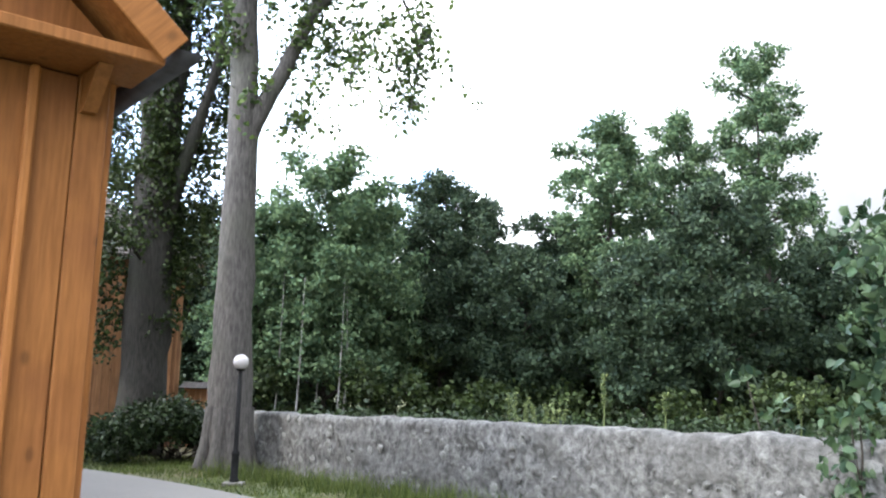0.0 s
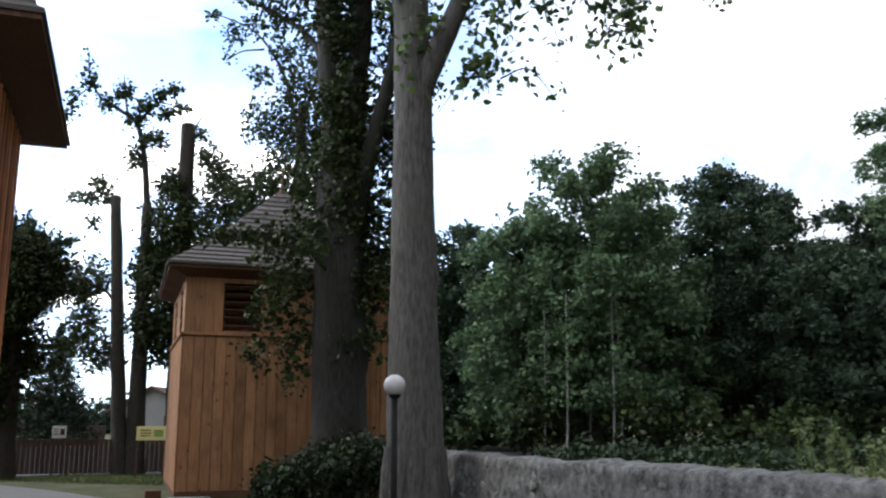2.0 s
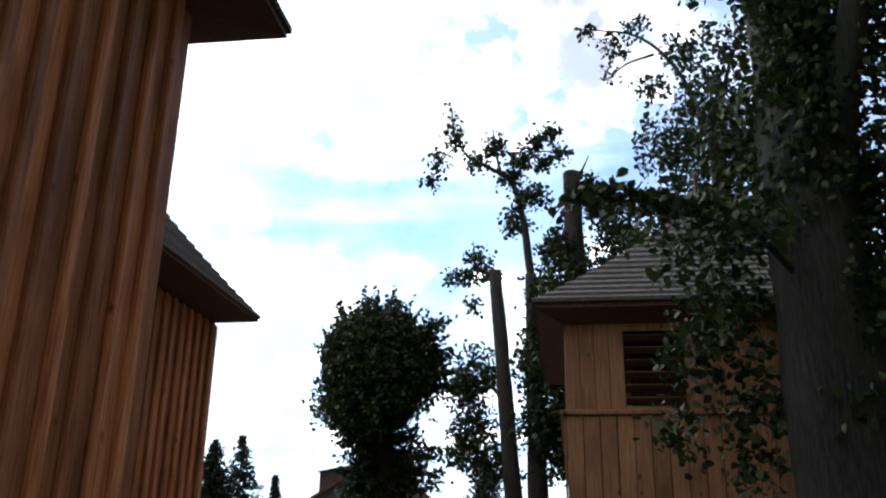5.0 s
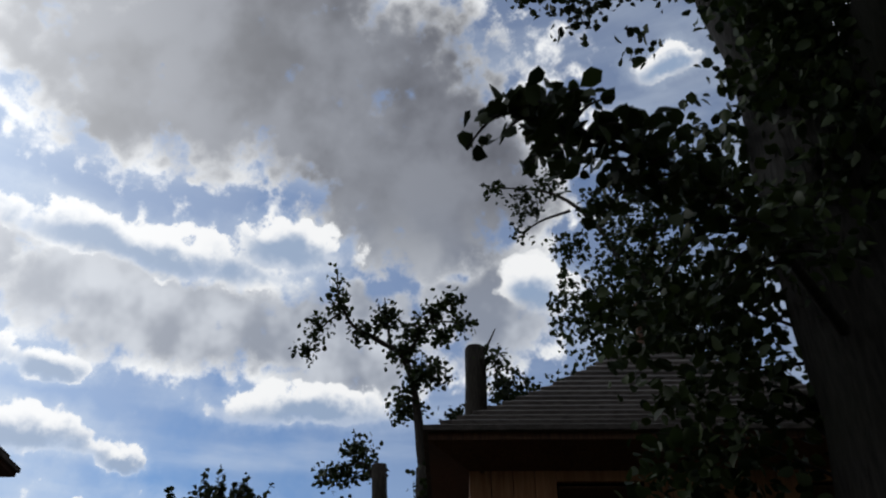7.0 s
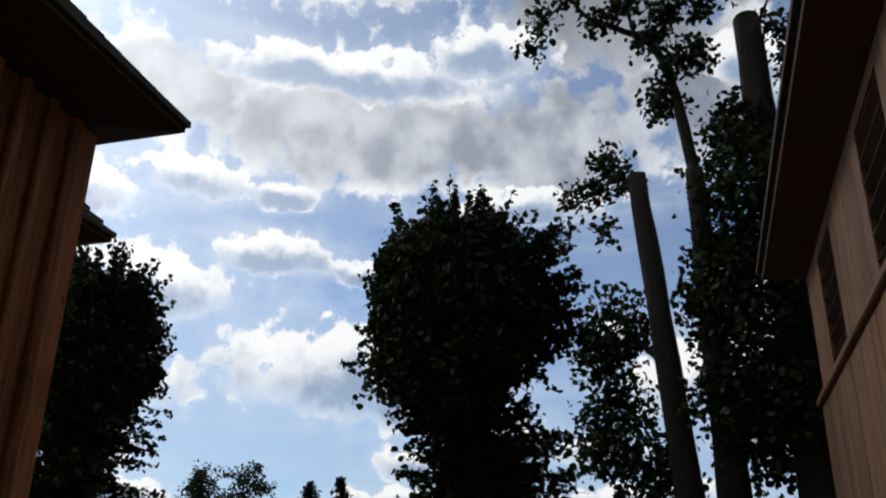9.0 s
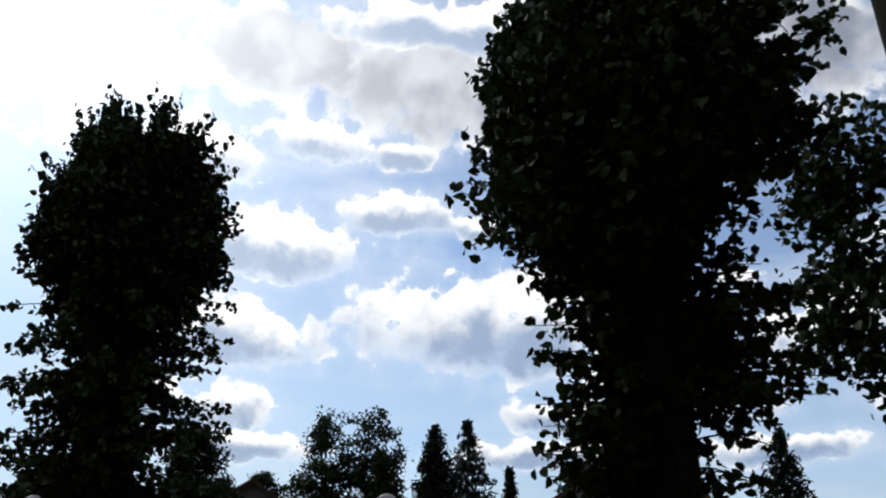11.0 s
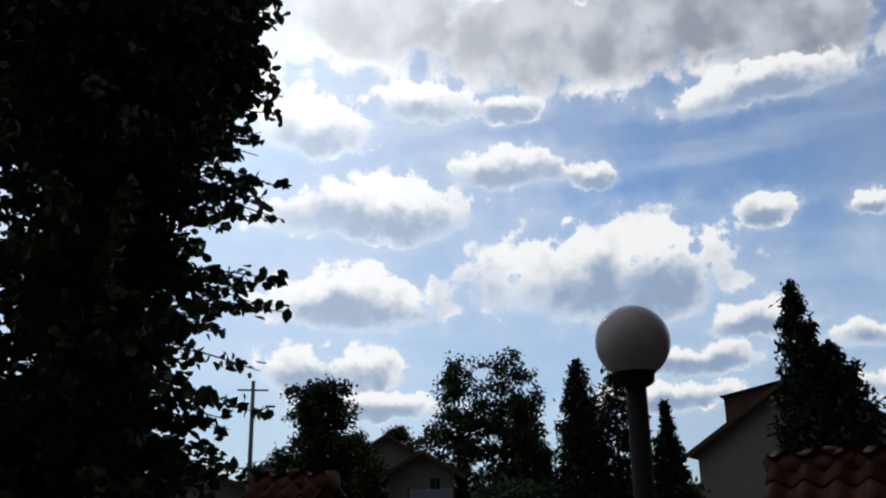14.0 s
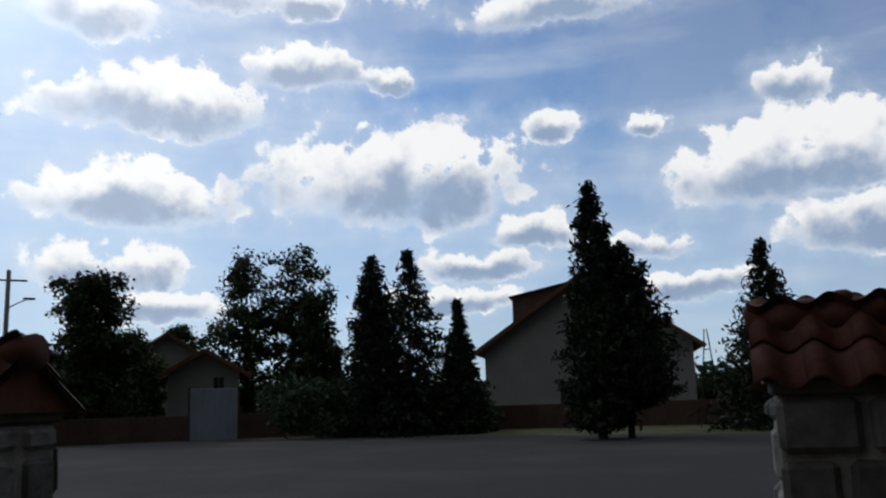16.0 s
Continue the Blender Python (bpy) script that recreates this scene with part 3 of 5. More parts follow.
def eaves(x0, y0, x1, y1, z, drop, depth):
    """Boarded soffit that slopes down to the wall, with a thin fascia at the roof's edge."""
    verts, faces = [], []
    for a, b, c, e, h in ((x0, y0, x1, y1, z - 0.05), (x0, y0, x1, y1, z + 0.02), (x0 + depth, y0 + depth, x1 - depth, y1 - depth, z - drop)):
        verts += [(a, b, h), (c, b, h), (c, e, h), (a, e, h)]
    for k in range(4):
        m = (k + 1) % 4
        faces += [(k, m, 4 + m, 4 + k), (8 + k, 8 + m, m, k)]
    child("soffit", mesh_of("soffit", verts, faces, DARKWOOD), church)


eaves(-6.67, -0.64, 0.64, 3.97, 5.76, 0.14, 0.70)
hip_roof(church, -6.70, -0.67, 0.67, 4.00, courses(2.33, 0.25, 3.6, 22, 5.77), SHINGLE)
eaves(-12.2, 2.9, -2.46, 12.24, 5.53, 0.24, 0.70)
hip_roof(church, -12.23, 2.87, -2.43, 12.27, courses(4.68, 0.30, 6.7, 40, 5.54), SHINGLE)
eaves(-10.0, 11.3, -4.42, 14.0, 5.42, 0.20, 0.62)
hip_roof(church, -10.03, 11.27, -4.39, 14.03, courses(1.36, 0.2, 1.8, 12, 5.43), SHINGLE)


def annex_roof():
    """Gable roof of the annex with its boarded gable, barge boards and rafter feet."""
    x0, x1, y0, y1, z, top = -7.0, -0.50, -9.05, 0.0, 3.52, 6.3
    mid = (x0 + x1) / 2
    n = 18
    for side, xe in ((1, x1), (-1, x0)):
        for k in range(n):
            a, b = k / n, (k + 1) / n
            xa, xb = xe + (mid - xe) * a, xe + (mid - xe) * b
            za, zb = z + (top - z) * a, z + (top - z) * b
            verts = [(xa, y0, za + 0.05), (xa, y1, za + 0.05), (xb, y1, zb + 0.015), (xb, y0, zb + 0.015), (xa, y0, za), (xa, y1, za)]
            child("shingle_course", mesh_of("shingle_course", verts, [(0, 1, 2, 3), (4, 5, 1, 0)], SHINGLE), church)
        soffit = [(xe, y0, z - 0.03), (xe, y1, z - 0.03), (mid, y1, top - 0.06), (mid, y0, top - 0.06)]
        child("soffit", mesh_of("soffit", soffit, [(0, 1, 2, 3)], PINE), church)
        run = Vector((mid - xe, 0, top - z))
        tilt = math.atan2(run.z, abs(run.x)) * side
        barge = box_mesh("barge_board", (run.length, 0.04, 0.2), PINE, 0.006)
        c = Vector(((xe + mid) / 2, y0 - 0.012, (z + top) / 2 - 0.06))
        child("barge_board", barge, church, Matrix.Translation(c) @ Matrix.Rotation(tilt, 4, "Y"))
    gable = [(-6.9, -8.66, 3.45), (-0.6, -8.66, 3.45), (mid, -8.66, 6.1), (-6.9, -8.58, 3.45), (-0.6, -8.58, 3.45), (mid, -8.58, 6.1)]
    child("gable", mesh_of("gable", gable, [(0, 1, 2), (5, 4, 3), (0, 3, 4, 1), (1, 4, 5, 2), (2, 5, 3, 0)], PINE), church)
    child("gable_beam", box_mesh("gable_beam", (6.66, 0.5, 0.07), PINE, 0.008, (-3.87, -8.79, 3.40)), church)
    for x in (-0.80, -2.6, -4.3, -6.0):
        verts = [(x - 0.04, -8.58, 3.36), (x + 0.04, -8.58, 3.36), (x + 0.04, -8.88, 3.36), (x - 0.04, -8.88, 3.36), (x - 0.04, -8.58, 3.14), (x + 0.04, -8.58, 3.14), (x + 0.04, -8.66, 3.14), (x - 0.04, -8.66, 3.14)]
        child("bracket", mesh_of("bracket", verts, [(0, 1, 2, 3), (4, 7, 6, 5), (0, 4, 5, 1), (1, 5, 6, 2), (2, 6, 7, 3), (3, 7, 4, 0)], PINE), church)


annex_roof()


def gutter():
    """Half-round zinc gutter with its downpipe in the corner of the projecting block."""
    verts, faces = [], []
    for y in (-9.0, -0.05):
        for k in range(9):
            a = math.pi * (1 + k / 8)
            verts.append((-0.41 + 0.085 * math.cos(a), y, 3.50 + 0.085 * math.sin(a)))
    faces = [(k, k + 1, k + 10, k + 9) for k in range(8)] + [tuple(range(9))[::-1], tuple(range(9, 18))]
    child("gutter", mesh_of("gutter", verts, faces, ZINC, smooth=True), church, label="half-round zinc gutter")
    v, t = tube(smooth_line([(-0.38, -0.3, 3.35), (-0.38, -0.28, 3.18), (-0.55, -0.15, 2.9), (-0.62, -0.13, 2.7), (-0.62, -0.13, 0.1)], 4), [0.055] * 17, 10, 3, 0.0)
    me = mesh_fast("downpipe", v, t, PIPE)
    me.shade_smooth()
    child("downpipe", me, church, label="brown painted downpipe")


gutter()
v, t = tube([(-0.54, -0.05, 5.6), (-0.54, -0.05, 4.42)], [0.012, 0.012], 8, 1, 0.0)
conduit = mesh_fast("conduit", v, t, SIGNWHITE)
child("conduit", conduit, church, label="thin pale conduit for the supply cable")
child("junction_box", box_mesh("junction_box", (0.10, 0.06, 0.10), SIGNWHITE, 0.01, (-0.38, -0.07, 4.04)), church, label="small white junction box")
v, t = tube(smooth_line([(-0.54, -0.06, 4.43), (-0.55, -0.09, 4.28), (-0.50, -0.10, 4.14), (-0.38, -0.10, 4.04)], 4), [0.011] * 13, 7, 2, 0.0)
child("cable", mesh_fast("cable", v, t, IRON), church, label="black cable loop")
v, t = tube([(-0.53, -0.07, 4.42), (-0.25, -0.08, 4.40), (0.0, -0.08, 4.38)], [0.005] * 3, 6, 4, 0.0)
child("wire", mesh_fast("wire", v, t, SIGNWHITE), church, label="thin white wire")

# ---- bell tower ----
TOWER = Matrix.Translation((-11.22, 22.10, 0)) @ Matrix.Rotation(radians(TURN), 4, "Z")
tower = thing("bell_tower", "square wooden bell tower with louvres and a flared shingle roof", "bell tower", TOWER)
S = 5.0
child("wall", box_mesh("wall", (S, S, 3.6), DARKWOOD, 0.0, (S / 2, S / 2, 1.8)), tower)
child("plinth", box_mesh("plinth", (S + 0.06, S + 0.06, 0.16), DARKWOOD, 0.02, (S / 2, S / 2, 0.08)), tower)
for x0, y0, x1, y1 in ((0, 0, S, 0), (S, 0, S, S), (S, S, 0, S), (0, S, 0, 0)):
    plank_wall(tower, x0, y0, x1, y1, 0.16, 3.58, 0.24, TOWERWOOD, 0.0, int(x0 * 3 + y0))
for k in range(5):
    child("batten", box_mesh("batten", (0.05, 0.035, 3.4), TOWERWOOD, 0.006), tower, Matrix.Translation((3.9 + 0.24 * k, -0.05, 1.87)))


def belfry():
    """Upper storey: posts, boards beside the louvres, and open louvre slats."""
    z0, z1 = 3.66, 4.95
    slat = box_mesh("louvre_slat", (0.84, 0.13, 0.022), DARKWOOD, 0.004)
    for side in range(4):
        m = Matrix.Translation((S / 2, S / 2, 0)) @ Matrix.Rotation(side * math.pi / 2, 4, "Z") @ Matrix.Translation((-S / 2, -S / 2, 0))
        band = box_mesh("trim", (S + 0.16, 0.12, 0.07), TOWERWOOD, 0.012, (S / 2, -0.02, 3.63))
        child("trim", band, tower, m)
        for a, b in ((0.0, 0.86), (1.72, 3.28), (4.14, 5.0)):
            n = max(1, round((b - a) / 0.24))
            w = (b - a) / n
            plank = box_mesh("plank", (w - 0.006, 0.05, z1 - z0), TOWERWOOD, 0.004)
            for k in range(n):
                child("plank", plank, tower, m @ Matrix.Translation((a + w * (k + 0.5), 0.025, (z0 + z1) / 2)))
        for a in (0.86, 3.28):
            for z, h in ((z0 + 0.03, 0.06), (z1 - 0.06, 0.12)):
                child("louvre_rail", box_mesh("louvre_rail", (0.86, 0.06, h), TOWERWOOD, 0.004, (a + 0.43, 0.03, z)), tower, m)
            for k in range(6):
                child("louvre_slat", slat, tower, m @ Matrix.Translation((a + 0.43, 0.05, z0 + 0.15 + 0.185 * k)) @ Matrix.Rotation(radians(-38), 4, "X"))
    # added solid block, its dark colour stands in for the unlit inside of the belfry
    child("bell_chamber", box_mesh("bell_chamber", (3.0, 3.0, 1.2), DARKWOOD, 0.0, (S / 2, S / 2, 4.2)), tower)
    o = 0.40
    verts, faces = [], []
    for d, z in ((-o, 5.10), (-o, 5.18), (0.02, 4.93)):
        verts += [(d, d, z), (S - d, d, z), (S - d, S - d, z), (d, S - d, z)]
    for k in range(4):
        q = (k + 1) % 4
        faces += [(k, q, 4 + q, 4 + k), (8 + k, 8 + q, q, k)]
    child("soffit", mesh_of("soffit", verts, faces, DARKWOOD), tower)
    hip_roof(tower, -o - 0.05, -o - 0.05, S + o + 0.05, S + o + 0.05, courses(S / 2 + o - 0.1, 0.18, 2.50, 17, 5.18), SHINGLE)
    child("finial", lathe("finial", [(0.16, 7.6), (0.10, 7.75), (0.05, 7.85), (0.035, 8.3), (0.06, 8.36), (0.02, 8.46)], DARKWOOD, 10), tower, Matrix.Translation((S / 2, S / 2, 0)))


belfry()


# ---- lamps ----
def street_lamp(x, y, high=2.25, globe=0.137):
    """A globe lamp: footing, cast pole with a stout base, collar, opal globe."""
    lamp = thing("garden_lamp", "black iron lamp post with a white opal globe", "lamp", pose(x, y, 0), "globe lamps")
    k = globe / 0.137
    z = high - 2 * globe
    child("foot", box_mesh("foot", (0.34, 0.34, 0.06), PAVING, 0.01, (0, 0, 0.03)), lamp, label="concrete footing")
    child("pole", lathe("pole", [(0.085, 0.06), (0.085, 0.10), (0.068, 0.12), (0.062, 0.5), (0.072, 0.52), (0.072, 0.56), (0.045, 0.60), (0.041 * k, 0.75), (0.038 * k, z)], IRON, 16), lamp)
    child("collar", lathe("collar", [(0.05 * k, z - 0.02), (0.068 * k, z - 0.015 * k), (0.072 * k, z + 0.018 * k), (0.080 * k, z + 0.022 * k), (0.080 * k, z + 0.036 * k), (0.06 * k, z + 0.04 * k)], IRON, 20), lamp)
    g = [(globe * math.cos(radians(a)) + 0.001, z + globe + globe * math.sin(radians(a))) for a in range(-55, 91, 8)]
    child("globe", lathe("globe", g, OPAL, 32), lamp)
    return lamp


street_lamp(-3.42, 15.60)
street_lamp(-20.99, 23.66, 2.21, 0.100)
street_lamp(-24.3, 21.0, 2.21, 0.100)


# ---- walls ----
def stone_wall():
    """Rough plastered field-stone wall with an uneven top; stones stand proud of the face."""
    a, b = Vector((2.28, 11.85, 0)) - V * 9.0, Vector((2.28, 11.85, 0)) + V * 12.5
    way = (b - a).normalized()
    side = Vector((-way.y, way.x, 0))
    n, rows = 280, 14
    length = (b - a).length
    verts, faces = [], []
    for i in range(n + 1):
        s = length * i / n
        top = 1.27 + 0.045 * noise.noise(Vector((s * 0.7, 3.1, 0))) + 0.05 * noise.noise(Vector((s * 2.9, 8.1, 0))) - 0.010 * max(0.0, s - 8)
        ring = [(0.22, z / rows) for z in range(rows + 1)] + [(0.12, 1.03), (-0.12, 1.03)] + [(-0.22, 1 - z / rows) for z in range(rows + 1)]
        for d, h in ring:
            p = a + way * s + side * d + Vector((0, 0, h * top - 0.03))
            k = noise.noise(p * 2.2) * 0.05 + noise.noise(p * 5.5) * 0.055
            verts.append(p + side * k * (1 if d > 0 else -1) + Vector((0, 0, 0.3 * k)))
    m = 2 * rows + 4
    for i in range(n):
        for k in range(m - 1):
            p = i * m + k
            faces.append((p, p + m, p + m + 1, p + 1))
    faces += [tuple(range(m)), tuple(range(n * m, n * m + m))[::-1]]
    wall = tagged(new("stone_wall", mesh_of("stone_wall", verts, faces, STONE, smooth=True)), "low grey field-stone wall with rough plaster and uneven top", "wall", kind="structure")
    r = rng(5)
    kinds = []
    for k in range(6):
        bm = bmesh.new()
        bmesh.ops.create_icosphere(bm, subdivisions=1, radius=1.0)
        for vv in bm.verts:
            vv.co *= 1 + 0.25 * r.normal()
        me = bpy.data.meshes.new("stone")
        bm.to_mesh(me)
        bm.free()
        me.materials.append(PALESTONE)
        kinds.append(me)
    for k in range(290):
        s, h = r.uniform(0.5, length - 0.5), r.uniform(0.08, 1.12)
        size = r.uniform(0.03, 0.10)
        p = a + way * s + side * 0.22 + Vector((0, 0, h))
        m = Matrix.Translation(p) @ Matrix.Rotation(math.atan2(side.y, side.x), 4, "Z") @ Matrix.Diagonal((0.022, size * 1.1, size * 0.8, 1)) @ Matrix.Rotation(r.uniform(0, 6.28), 4, "X")
        child("stone", kinds[k % 6], wall, m)


stone_wall()


def timber_fence():
    """Boarded fence with a little capping roof between the tower and the wall."""
    a, b = Vector((-7.15, 25.35, 0)), Vector((-6.25, 25.0, 0))
    fence = thing("timber_fence", "weathered board fence with a sloping plank cap", "fence")
    way = (b - a).normalized()
    turn = math.atan2(way.y, way.x)
    n = 5
    w = (b - a).length / n
    board = box_mesh("board", (w - 0.012, 0.03, 1.62), TOWERWOOD, 0.004, (0, 0, 0.83))
    for k in range(n):
        p = a + way * w * (k + 0.5)
        child("board", board, fence, Matrix.Translation(p) @ Matrix.Rotation(turn, 4, "Z"))
    for s in (-1, 1):
        child("cap_plank", box_mesh("cap_plank", ((b - a).length, 0.34, 0.03), SHINGLE, 0.004), fence, Matrix.Translation((a + b) / 2 + Vector((0, 0, 1.72))) @ Matrix.Rotation(turn, 4, "Z") @ Matrix.Translation((0, s * 0.14, 0)) @ Matrix.Rotation(-s * radians(30), 4, "X"))


timber_fence()


def dark_fence():
    """Dark boundary fence of upright boards running from the gate along the yard."""
    fence = thing("boundary_fence", "low dark brown board fence along the churchyard edge", "fence")
    a, b = Vector((-22.5, 26.2, 0)), Vector((-11.5, 34.69, 0))
    way = (b - a).normalized()
    turn = math.atan2(way.y, way.x)
    n = 98
    w = (b - a).length / n
    board = box_mesh("board", (w - 0.01, 0.025, 1.06), FENCE, 0.004, (0, 0, 0.6))
    for k in range(n):
        child("board", board, fence, Matrix.Translation(a + way * w * (k + 0.5)) @ Matrix.Rotation(turn, 4, "Z"))
    for k in range(9):
        child("post", box_mesh("post", (0.1, 0.1, 1.2), FENCE, 0.01, (0, 0.07, 0.6)), fence, Matrix.Translation(a + way * (b - a).length * k / 8) @ Matrix.Rotation(turn, 4, "Z"))


dark_fence()


# ---- gate pillars ----
def roman_tile(w, length, mat):
    """One clay tile with its roll and its pan."""
    verts, faces = [], []
    for j, yy in enumerate((0.0, length)):
        for lift in (0.0, -0.014):
            for k in range(11):
                t = k / 10
                h = 0.030 * math.sin(math.pi * min(1, t / 0.55)) if t < 0.55 else -0.022 * math.sin(math.pi * (t - 0.55) / 0.45)
                verts.append(((t - 0.5) * w, yy, h + lift))
    for k in range(10):
        faces += [(k, k + 1, 22 + k + 1, 22 + k), (11 + k, 33 + k, 33 + k + 1, 11 + k + 1), (k, 11 + k, 11 + k + 1, k + 1)]
    return mesh_of("roof_tile", verts, faces, mat, smooth=True)


def gate_pillar(x, y, turn, wide=0.54, deep=0.44, high=1.60):
    p = thing("gate_pillar", "field-stone gate pillar with a red clay tile cap", "pillar", pose(x, y, 0, 0, 0, turn), "gate pillars")
    r = rng(int(abs(x) * 10))
    child("core", box_mesh("core", (wide - 0.02, deep - 0.02, high), MORTAR, 0.015, (0, 0, high / 2)), p)
    for face in range(4):
        span = wide if face % 2 == 0 else deep
        off = (deep if face % 2 == 0 else wide) / 2
        z = 0.02
        while z < high - 0.08:
            h = min(r.uniform(0.20, 0.36), high - z)
            s = -span / 2
            while s < span / 2 - 0.05:
                w = min(r.uniform(0.18, 0.40), span / 2 - s)
                if span / 2 - s - w < 0.08:
                    w = span / 2 - s
                # pale stone on the two end faces, darker stone on the other two
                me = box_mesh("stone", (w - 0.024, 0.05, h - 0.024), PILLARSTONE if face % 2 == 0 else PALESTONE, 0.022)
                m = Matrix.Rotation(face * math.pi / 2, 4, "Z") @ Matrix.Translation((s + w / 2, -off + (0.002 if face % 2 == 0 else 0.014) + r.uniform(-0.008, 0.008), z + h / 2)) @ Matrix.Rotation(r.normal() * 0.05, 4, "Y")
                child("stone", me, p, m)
                s += w
            z += h
    ow, od = wide + 0.10, deep + 0.16
    child("cap_base", box_mesh("cap_base", (ow - 0.10, od - 0.12, 0.05), PILLARSTONE, 0.01, (0, 0, high + 0.025)), p)
    n = max(3, round(ow / 0.17))
    tile = roman_tile(ow / n, 0.27, CLAY)
    slope = math.atan2(0.22, od / 2)
    for side in (0, 1):
        for row in range(2):
            for k in range(n):
                m = Matrix.Rotation(side * math.pi, 4, "Z") @ Matrix.Translation((ow * ((k + 0.5) / n - 0.5), -od / 2, high + 0.04)) @ Matrix.Rotation(slope, 4, "X") @ Matrix.Translation((0, 0.19 * row, 0.018 * row))
                child("roof_tile", tile, p, m)
    gable = [(-ow / 2 + 0.03, -od / 2 + 0.04, high + 0.04), (-ow / 2 + 0.03, od / 2 - 0.04, high + 0.04), (-ow / 2 + 0.03, 0, high + 0.23)]
    gable += [(ow / 2 - 0.03, q[1], q[2]) for q in gable]
    # gable ends take the dark tile colour to look backlit
    child("gable", mesh_of("gable", gable, [(0, 2, 1), (3, 4, 5), (0, 1, 4, 3), (1, 2, 5, 4), (2, 0, 3, 5)], CLAY), p)
    for k in range(3):
        v, t = tube([(ow * (k / 3 - 0.5) - 0.01, 0, high + 0.255), (ow * ((k + 1) / 3 - 0.5) + 0.02, 0, high + 0.265)], [0.062, 0.07], 12, 1, 0.0)
        me = mesh_fast("ridge_tile", v, t, CLAY)
        child("ridge_tile", me, p)
    child("knob", lathe("knob", [(0.03, high + 0.31), (0.036, high + 0.325), (0.036, high + 0.345), (0.02, high + 0.355)], CLAY, 12), p)


gate_pillar(-22.85, 25.93, TURN, high=1.62)
gate_pillar(-24.88, 23.37, TURN, high=1.60)


def tiled_wall():
    """Low wall with a clay tile coping that runs on from the gate."""
    a, b = Vector((-25.12, 23.12, 0)), Vector((-31.0, 17.7, 0))
    way = (b - a).normalized()
    turn = math.degrees(math.atan2(way.y, way.x))
    L = (b - a).length
    wall = thing("churchyard_wall", "low rendered wall with red tile coping beside the gate", "wall", pose(a.x, a.y, 0, 0, 0, turn), kind="structure")
    child("body", box_mesh("body", (L, 0.34, 1.16), STONE, 0.02, (L / 2, 0, 0.58)), wall)
    n = round(L / 0.2)
    tile = roman_tile(L / n, 0.3, CLAY)
    for side in (0, 1):
        for k in range(n):
            x = L * (k + 0.5) / n
            m = Matrix.Translation((x, 0, 1.15)) @ Matrix.Rotation(side * math.pi, 4, "Z") @ Matrix.Translation((0, -0.27, 0)) @ Matrix.Rotation(radians(32), 4, "X")
            child("roof_tile", tile, wall, m)


tiled_wall()


# ---- notice boards ----
def notice_board(x, y, turn, mat, w, h, z, print_mat):
    b = thing("notice_board", "small " + ("yellow" if mat is SIGNYELLOW else "white") + " notice board on two posts by the fence", "sign", pose(x, y, 0, 0, 0, turn), "notice boards")
    child("panel", box_mesh("panel", (w, 0.03, h), mat, 0.004, (0, 0, z)), b)
    for k in (-1, 1):
        child("post", box_mesh("post", (0.06, 0.06, z + h / 2), FENCE, 0.006, (k * (w / 2 - 0.05), 0.05, (z + h / 2) / 2)), b)
    child("picture", box_mesh("picture", (w * 0.3, 0.006, h * 0.5), print_mat, 0.0, (w * 0.22, -0.019, z)), b)
    for k in range(3):
        child("text_bar", box_mesh("text_bar", (w * 0.34, 0.006, h * 0.07), FENCE, 0.0, (-w * 0.2, -0.019, z + h * (0.22 - 0.2 * k))), b)


notice_board(-16.7, 28.45, 34, SIGNYELLOW, 0.9, 0.42, 1.32, SIGNGREEN)
notice_board(-19.75, 27.9, 40, SIGNWHITE, 0.42, 0.38, 1.36, FENCE)


# ---- trees ----
def tree(name, label, x, y, limbs, crown, bark=BARK, leaf=LINDENSHADE, size=0.11, seed=1, twigs=(), wide=0.75, droop=0.35, group=""):
    """A tree: a trunk, each limb a part, and a crown of single leaves."""
    t = thing(name, label, "tree", Matrix.Translation((x, y, 0)), group)
    child("trunk", limbs_mesh("trunk", limbs[:1], bark, 14, seed), t)
    for k, limb in enumerate(limbs[1:]):
        child("limb", limbs_mesh("limb", [limb], bark, 9, seed + k + 1), t)
    if twigs:
        tagged(child("twig_growth", limbs_mesh("twig_growth", twigs, bark, 5, seed + 50), t), kind="stuff")
    if len(crown):
        v, f = leaves(crown, size, seed, droop, wide)
        child("crown", mesh_fast("crown", v, f, leaf), t)
    return t


def drooping(starts, length, seed, leaves_per=26, spread=0.12):
    """Hanging leafy twigs from the given points: the twigs and the places of their leaves."""
    r = rng(seed)
    twigs, places = [], []
    for p in starts:
        p = Vector(p)
        out = Vector((r.normal(), r.normal(), 0)) * 0.35
        n = length * r.uniform(0.6, 1.3)
        pts = [p, p + out * n * 0.5 + Vector((0, 0, 0.05 * n)), p + out * n + Vector((0, 0, -0.45 * n))]
        twigs.append((pts, 0.018, 0.006))
        line = smooth_line(pts, 6)
        for k in range(leaves_per):
            q = line[int(r.integers(2, len(line)))]
            places.append((q.x + r.normal() * spread, q.y + r.normal() * spread, q.z + r.normal() * spread))
    return twigs, places


